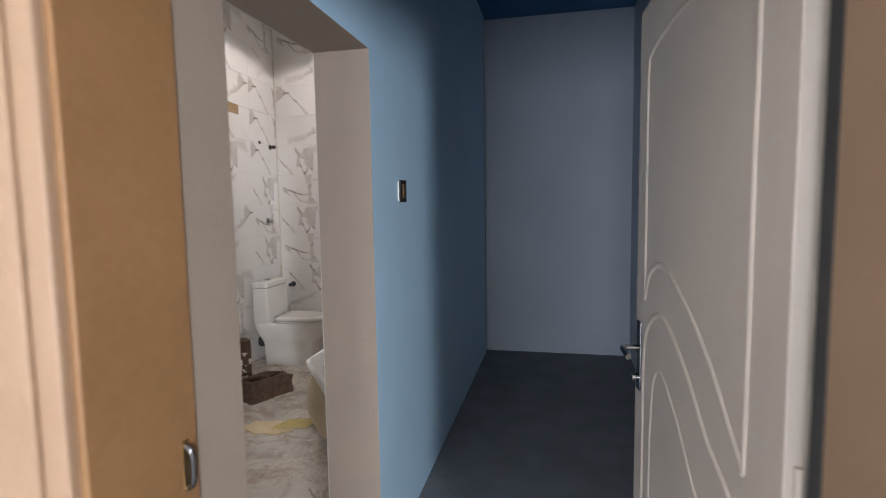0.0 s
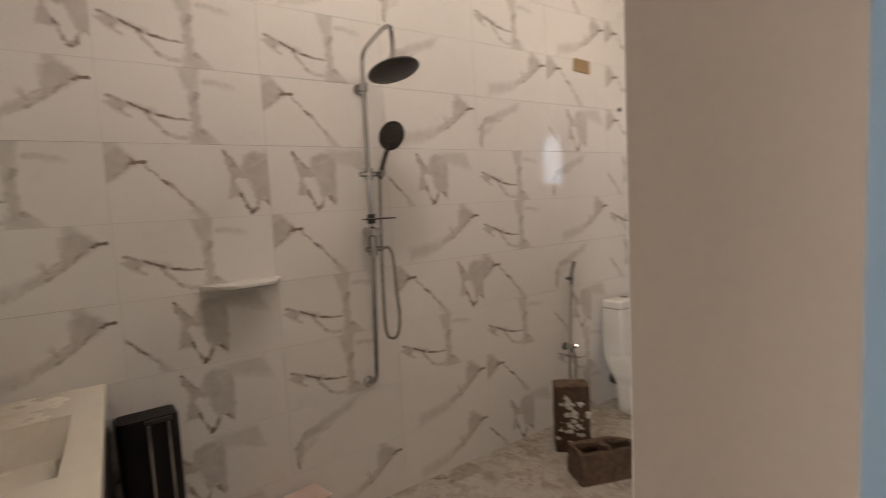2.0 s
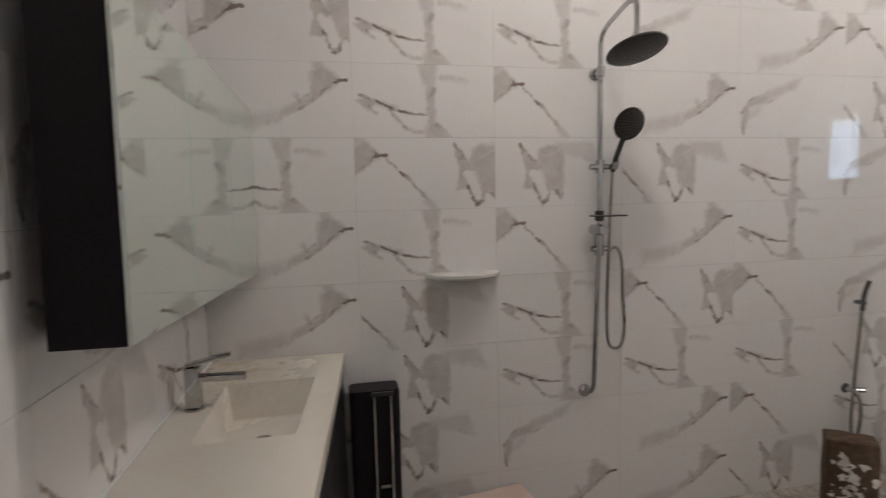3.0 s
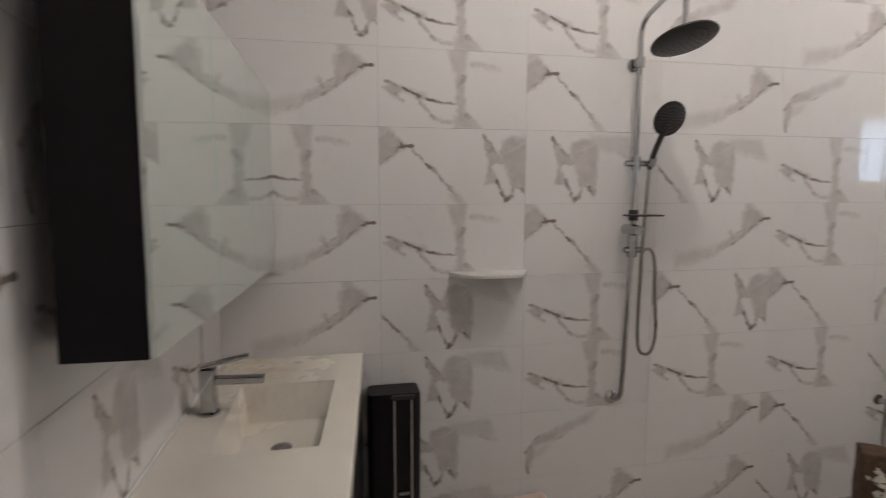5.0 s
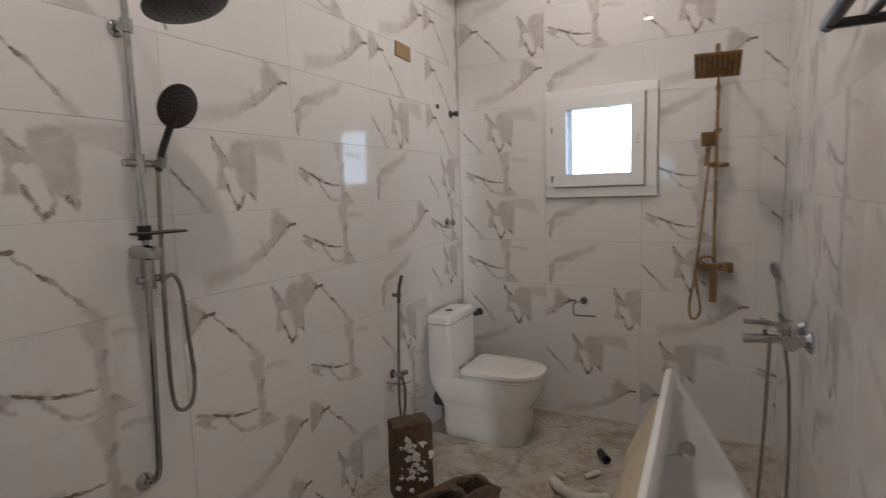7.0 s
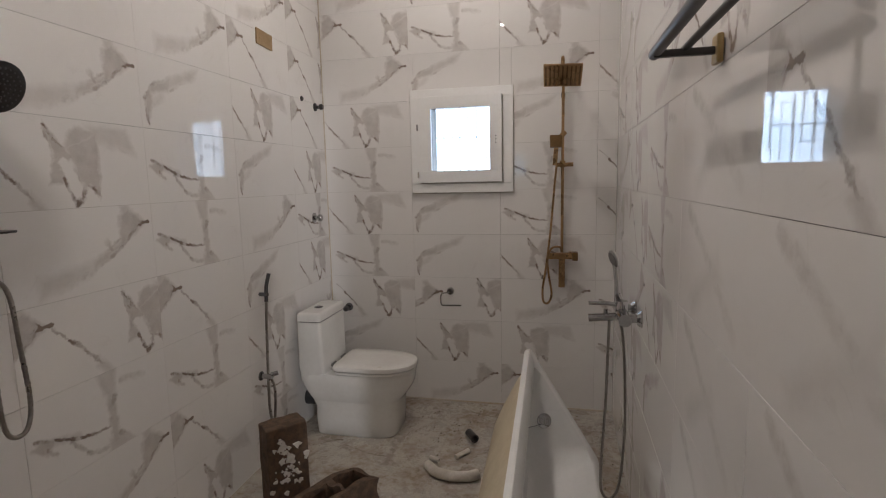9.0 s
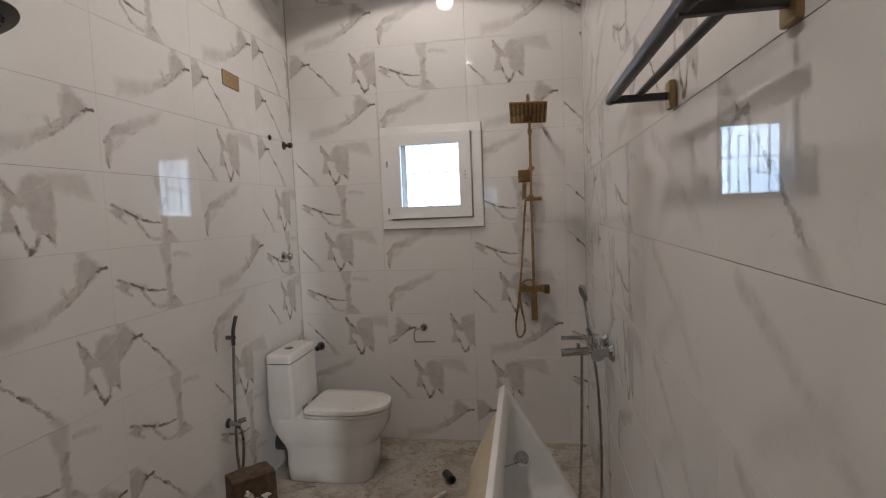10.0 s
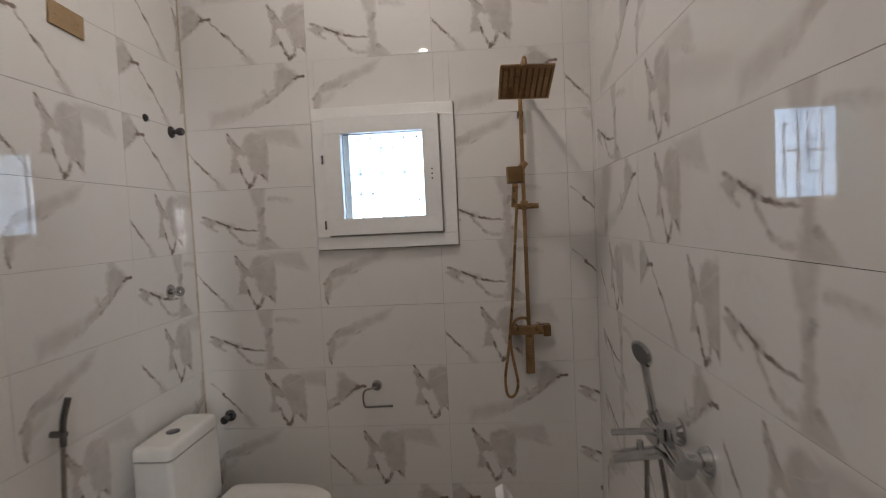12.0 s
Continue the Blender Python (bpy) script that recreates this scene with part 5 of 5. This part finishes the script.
def build_grit():
    rng = random.Random(11)
    bm = bmesh.new()
    spots = [(1.15, -0.35, 0.28, 0.16, 120), (1.0, -0.6, 0.2, 0.15, 70), (1.75, -0.4, 0.10, 0.25, 70), (1.88, -1.3, 0.03, 0.5, 60), (0.75, -0.25, 0.3, 0.1, 60), (0.8, -1.7, 0.35, 0.4, 50), (0.15, -2.2, 0.1, 0.6, 30)]
    for cx, cy, sx, sy, k in spots:
        for i in range(k):
            x, y, r = rng.gauss(cx, sx), rng.gauss(cy, sy), rng.choice((0.002, 0.002, 0.003, 0.004, 0.005, 0.009))
            if not (0.02 < x < ex(y) - 0.02 and -3.4 < y < -0.02):
                continue
            vs = [bm.verts.new((x + r * rng.uniform(0.5, 1.2) * dx, y + r * rng.uniform(0.5, 1.2) * dy, 0.0005 + max(0, dz) * r)) for dx, dy, dz in ((1, 0, 0), (-0.4, 0.8, 0), (-0.5, -0.8, 0), (0.05, 0.0, 0.9))]
            for q in ((0, 1, 3), (1, 2, 3), (2, 0, 3), (0, 2, 1)):
                bm.faces.new([vs[j] for j in q])
    tagged(part("grit", bm, RUBBLE), "brown grit and mortar crumbs on the floor", "debris", kind="stuff")


build_grit()


def build_floor_rags():
    rng = random.Random(5)
    pts = [(0.17 * rng.uniform(0.75, 1.2) * math.cos(a) * 1.1, 0.11 * rng.uniform(0.75, 1.2) * math.sin(a)) for a in (2 * math.pi * k / 18 for k in range(18))]
    r = thing("dust_sheet", "dusty beige scrap of sheet flat on the floor", "sheet", (0.93, -1.90, 0.0))
    part("sheet", loft([[(x * s, y * s, z) for x, y in pts] for z, s in ((0.0005, 1.0), (0.006, 0.97), (0.009, 0.6))]), RAG, r, smooth=True)
    m = thing("mesh_bag", "crumpled yellow plastic mesh bag on the floor", "bag", (1.12, -1.83, 0.0))
    bm = bmesh.new()
    for k in range(9):
        for axis in (0, 1):
            o = -0.10 + 0.025 * k
            line = []
            for i in range(9):
                s = -0.13 + 0.0325 * i
                x, y = (s, o * 0.7) if axis == 0 else (o * 1.2, s * 0.6)
                line.append((x * 0.9 + y * 0.35, y + x * 0.2, 0.012 + 0.018 * abs(noise.noise(Vector((x * 14, y * 14, 2))))))
            tube(line, 0.0038, 5, 0, bm)
    part("netting", bm, MESHYELLOW, m)


build_floor_rags()
box_ob = thing("flat_carton", "pale pinkish cardboard carton leaning by the wall", "carton", (0.11, -2.92, 0.0))
part("carton_body", moved_bm(box((-0.09, -0.16, 0.0), (0.09, 0.16, 0.215), 0.004), pose(0, 0, 0, 0, 0, 4)), PINKCARD, box_ob)
part("flap", moved_bm(box((-0.088, -0.155, 0.0), (0.088, 0.155, 0.004)), pose(0.0, 0.0, 0.226, 3, -5, 4)), PINKCARD, box_ob)


# ---- passage: switch, entrance door and its lining
def build_switch():
    s = thing("light_switch", "dark rocker light switch hanging loose from the blue wall", "switch", (HALL_X, -2.755, 1.54))
    part("back_box", box((0.0, -0.030, -0.043), (0.010, 0.030, 0.043), 0.003), UPVC, s)
    part("plate", moved_bm(box((0.0, -0.036, -0.048), (0.008, 0.036, 0.048), 0.003), pose(0.011, 0, 0, 0, 0, -4)), BLACKGLOSS, s, "dark glossy switch plate")
    part("rocker", moved_bm(box((0.008, -0.016, -0.03), (0.012, 0.016, 0.03), 0.002), pose(0.011, 0, 0, 0, 0, -4)), DARKGOLD, s)


build_switch()


def lining():
    """Tan timber lining with casings round the entrance."""
    y0, y1 = SOUTH - 0.29, SOUTH - 0.062
    f = tagged(thing("door_frame_1", "tan timber door lining with moulded casing", "door frame", (2.65, SOUTH - 0.15, 0)), kind="structure")
    M = Matrix.Translation((-2.65, -(SOUTH - 0.15), 0))
    for x0, x1 in ((HALL_X - 0.018, HALL_X + 0.018), (DOOR_R - 0.018, DOOR_R + 0.018)):
        part("jamb", moved_bm(box((x0, y0, FLOOR_HALL), (x1, y1, 2.10), 0.003), M), WOODTAN if x0 < 2.5 else CASING, f)
    part("head", moved_bm(box((HALL_X + 0.018, y0, 2.082), (DOOR_R - 0.018, y1, 2.118), 0.003), M), WOODTAN, f)
    for x0, x1 in ((HALL_X - 0.22, HALL_X + 0.006), (DOOR_R - 0.006, DOOR_R + 0.085)):
        part("casing", moved_bm(box((x0, y0 - 0.018, FLOOR_HALL), (x1, y0 + 0.004, 2.19), 0.005), M), CASING, f)
        bx = x0 + (0.155 if x0 < 2.5 else 0.02)
        part("casing_bead", moved_bm(box((bx, y0 - 0.028, FLOOR_HALL), (bx + 0.03, y0 - 0.017, 2.19), 0.005), M), CASING, f)
    # added dark strip stands in for the shaded gap beside the door leaf
    part("jamb_gap_shade", moved_bm(box((DOOR_R - 0.0195, y1 - 0.035, FLOOR_HALL), (DOOR_R - 0.017, y1 + 0.001, 2.08)), M), RUBBER_AND_SHADE, f, "dark strip drawn as the shaded gap between door and jamb")
    part("strike_plate", moved_bm(box((HALL_X + 0.0175, y1 - 0.042, 0.975), (HALL_X + 0.0205, y1 - 0.026, 1.07), 0.001), M), BRASS, f, "worn metal strike plate")
    part("latch_loop", moved_bm(tube([(HALL_X + 0.018, y1 - 0.034, 1.06), (HALL_X + 0.032, y1 - 0.034, 1.05), (HALL_X + 0.034, y1 - 0.034, 1.02), (HALL_X + 0.032, y1 - 0.034, 0.99), (HALL_X + 0.018, y1 - 0.034, 0.98)], 0.005, 8), M), DARKCHROME, f)


CASING = worn("peach_casing_paint", (0.31, 0.21, 0.14), (0.27, 0.175, 0.11), 0.5, 2, 60, 0.1)
lining()


def build_door():
    d = tagged(new("door_1"), "white moulded panel door standing wide open", "door", kind="structure")
    hinge, free = Vector((3.205, -4.085, 0)), Vector((3.118, -3.19, 0))
    ang = math.atan2(free.y - hinge.y, free.x - hinge.x)
    d.matrix_world = Matrix.Translation((hinge.x, hinge.y, FLOOR_HALL + 0.008)) @ Matrix.Rotation(ang, 4, "Z")
    W, Hd, T = 0.90, 2.03, 0.040
    # local x along the leaf, +y the face towards the walker
    part("leaf", box((0, 0, 0), (W, T, Hd), 0.003), DOORWHITE, d)

    def bead(pts, r=0.011):
        return tube([(x, T - r * 0.5, z) for x, z in pts], r, 10, 6)
    x0, x1 = 0.13, 0.80
    top = [(x1, 1.16), (x1, 1.5), (x1, 1.82), (x1 - 0.04, 1.88), (0.6, 1.905), (0.465, 1.91), (0.33, 1.905), (x0 + 0.04, 1.88), (x0, 1.82), (x0, 1.5), (x0, 1.02), (x0 + 0.02, 0.99),
           (0.30, 1.12), (0.465, 1.22), (0.62, 1.28), (0.74, 1.25), (x1, 1.16)]
    part("moulding", bead(top), DOORWHITE, d, smooth=True)
    low = [(x1, 0.15), (x1, 0.6), (x1, 0.98), (x1 - 0.06, 1.10), (0.62, 1.14), (0.46, 1.07), (0.30, 0.95), (x0, 0.83), (x0, 0.5), (x0, 0.15), (0.3, 0.14), (0.6, 0.14), (x1, 0.15)]
    part("moulding", bead(low), DOORWHITE, d, smooth=True)
    mid = [(0.72, 0.25), (0.72, 0.8), (0.66, 0.98), (0.52, 0.93), (0.36, 0.80), (0.21, 0.72), (0.21, 0.4), (0.21, 0.25), (0.45, 0.24), (0.72, 0.25)]
    part("moulding", bead(mid, 0.008), DOORWHITE, d, smooth=True)
    pl = part("handle_plate", box((W - 0.075, T, 0.86), (W - 0.03, T + 0.006, 1.08), 0.003), DARKCHROME, d, "dark metal handle plate")
    part("lever", tube([(W - 0.052, T, 0.995), (W - 0.052, T + 0.045, 0.995), (W - 0.065, T + 0.055, 0.995), (W - 0.14, T + 0.055, 0.99)], 0.009, 10), CHROME, pl, "worn chrome lever", smooth=True)
    part("key_knob", cyl((W - 0.052, T, 0.90), (W - 0.052, T + 0.025, 0.90), 0.012), CHROME, pl, smooth=True)
    for z in (0.25, 1.0, 1.8):
        part("hinge", cyl((-0.006, T * 0.5, z - 0.05), (-0.006, T * 0.5, z + 0.05), 0.007, seg=10), DOORWHITE, d)


build_door()

# ---- tiles of the walls and the floor
TILE_MESHES = {}


def tile_mesh(design, u0, v0, u1, v1, materials):
    key = (materials[design].name, round(u0, 3), round(v0, 3), round(u1, 3), round(v1, 3))
    if key not in TILE_MESHES:
        bm = bmesh.new()
        g, t = 0.0005, 0.008
        lo = [bm.verts.new((x, y, 0)) for x, y in ((u0 + g, v0 + g), (u1 - g, v0 + g), (u1 - g, v1 - g), (u0 + g, v1 - g))]
        c = g + 0.0003
        mid = [bm.verts.new((x, y, t - 0.0004)) for x, y in ((u0 + g, v0 + g), (u1 - g, v0 + g), (u1 - g, v1 - g), (u0 + g, v1 - g))]
        top = [bm.verts.new((x, y, t)) for x, y in ((u0 + c, v0 + c), (u1 - c, v0 + c), (u1 - c, v1 - c), (u0 + c, v1 - c))]
        bm.faces.new(top)
        for i in range(4):
            j = (i + 1) % 4
            bm.faces.new((lo[i], lo[j], mid[j], mid[i]))
            bm.faces.new((mid[i], mid[j], top[j], top[i]))
        me = bpy.data.meshes.new("tile")
        bm.to_mesh(me)
        bm.free()
        me.materials.append(materials[design])
        TILE_MESHES[key] = me
    return TILE_MESHES[key]


def tile_wall(wall, frame_m, u_joints, v_joints, plan, cuts=(), kinds=MARBLE):
    """Tiles between the joints; plan gives the design of each, row by row from the floor; cuts are openings (u0, v0, u1, v1)."""
    for r in range(len(v_joints) - 1):
        for c in range(len(u_joints) - 1):
            u0, u1, v0, v1 = u_joints[c], u_joints[c + 1], v_joints[r], v_joints[r + 1]
            base_u = u0 if c else u1 - 0.6
            base_v = v1 - 0.3 if r == 0 else v0
            design = plan[r % len(plan)][c % len(plan[0])]
            pieces = [(u0, v0, u1, v1)]
            for a, b0, a1, b1 in cuts:
                out = []
                for p0, q0, p1, q1 in pieces:
                    if p1 <= a or p0 >= a1 or q1 <= b0 or q0 >= b1:
                        out.append((p0, q0, p1, q1))
                        continue
                    if p0 < a:
                        out.append((p0, q0, a, q1))
                    if p1 > a1:
                        out.append((a1, q0, p1, q1))
                    m0, m1 = max(p0, a), min(p1, a1)
                    if q0 < b0:
                        out.append((m0, q0, m1, b0))
                    if q1 > b1:
                        out.append((m0, b1, m1, q1))
                pieces = out
            for p0, q0, p1, q1 in pieces:
                if p1 - p0 < 0.01 or q1 - q0 < 0.01:
                    continue
                ob = new("tile", tile_mesh(design, p0 - base_u, q0 - base_v, p1 - base_u, q1 - base_v, kinds))
                ob.parent = wall
                jitter = pose(0, 0, random.uniform(-0.0002, 0.0002), random.uniform(-0.04, 0.04), random.uniform(-0.04, 0.04), 0)
                ob.matrix_local = frame_m @ Matrix.Translation((base_u, base_v, -0.008)) @ jitter


ROWS_Z = [0.0] + [0.295 + 0.3 * k for k in range(10)] + [H]
west_frame = Matrix(((0, 0, 1, 0), (1, 0, 0, 0), (0, 1, 0, 0), (0, 0, 0, 1)))
WEST = ["NOAALCN", "AODABCN", "LLCCCLA", "ALCMBDL", "ACBACAC", "CMOLCDL", "ACBADLB", "ECCDABM", "BLADCAM", "DAMCLBN", "ACBADLC", "CLADBMA"]
tile_wall(wall_west, west_frame, [SOUTH] + [-3.465 + 0.6 * k for k in range(6)] + [0.0], ROWS_Z, WEST)
north_frame = Matrix(((1, 0, 0, 0), (0, 0, -1, 0), (0, 1, 0, 0), (0, 0, 0, 1)))
NORTH = ["CABO", "DLOC", "PEAC", "CDLA", "LDCP", "CDCP", "LDDN", "ADAL", "MCLO", "ADAC", "CBDA", "LABC"]
tile_wall(wall_north, north_frame, [0.0, 0.628, 1.235, 1.85, 1.97], ROWS_Z, NORTH, [(WX0, WZ0, WX1, WZ1)])
east_frame = Matrix.Translation((1.97, 0, 0)) @ Matrix.Rotation(-math.atan(SKEW), 4, "Z") @ Matrix(((0, 0, -1, 0), (-1, 0, 0, 0), (0, 1, 0, 0), (0, 0, 0, 1)))
EASTP = ["LACDNONN", "LDCANNNN", "CCLDNANN", "DCALNNNN", "NLMCNNNN", "LALCNBNN", "LCOAPNNN", "NADCLNNN", "LNANDCNN", "DANLNCNN", "CNLNDANN"]
tile_wall(wall_east, east_frame, [0.0, 0.09, 0.69, 1.29, 1.89, 2.49, 3.09, 3.97, 4.06], ROWS_Z, EASTP, [(3.09, -1, 3.97, HEAD)])
south_frame = Matrix(((-1, 0, 0, 0), (0, 0, 1, SOUTH), (0, 1, 0, 0), (0, 0, 0, 1)))
tile_wall(wall_south, south_frame, [-1.93, -1.2, -0.6, 0.0], ROWS_Z, ["ACB", "LDA", "CAA", "DLC", "ACD", "CDA", "LAC", "DCA"])
floor_frame = Matrix.Identity(4)
tile_wall(floor, floor_frame, [0.0, 0.35, 0.95, 1.55, 1.99], [SOUTH, -3.9, -3.3, -2.7, -2.1, -1.5, -0.9, -0.3, 0.0], ["ACDL", "LDCA", "CADC"], (), FLOOR_MARBLE)
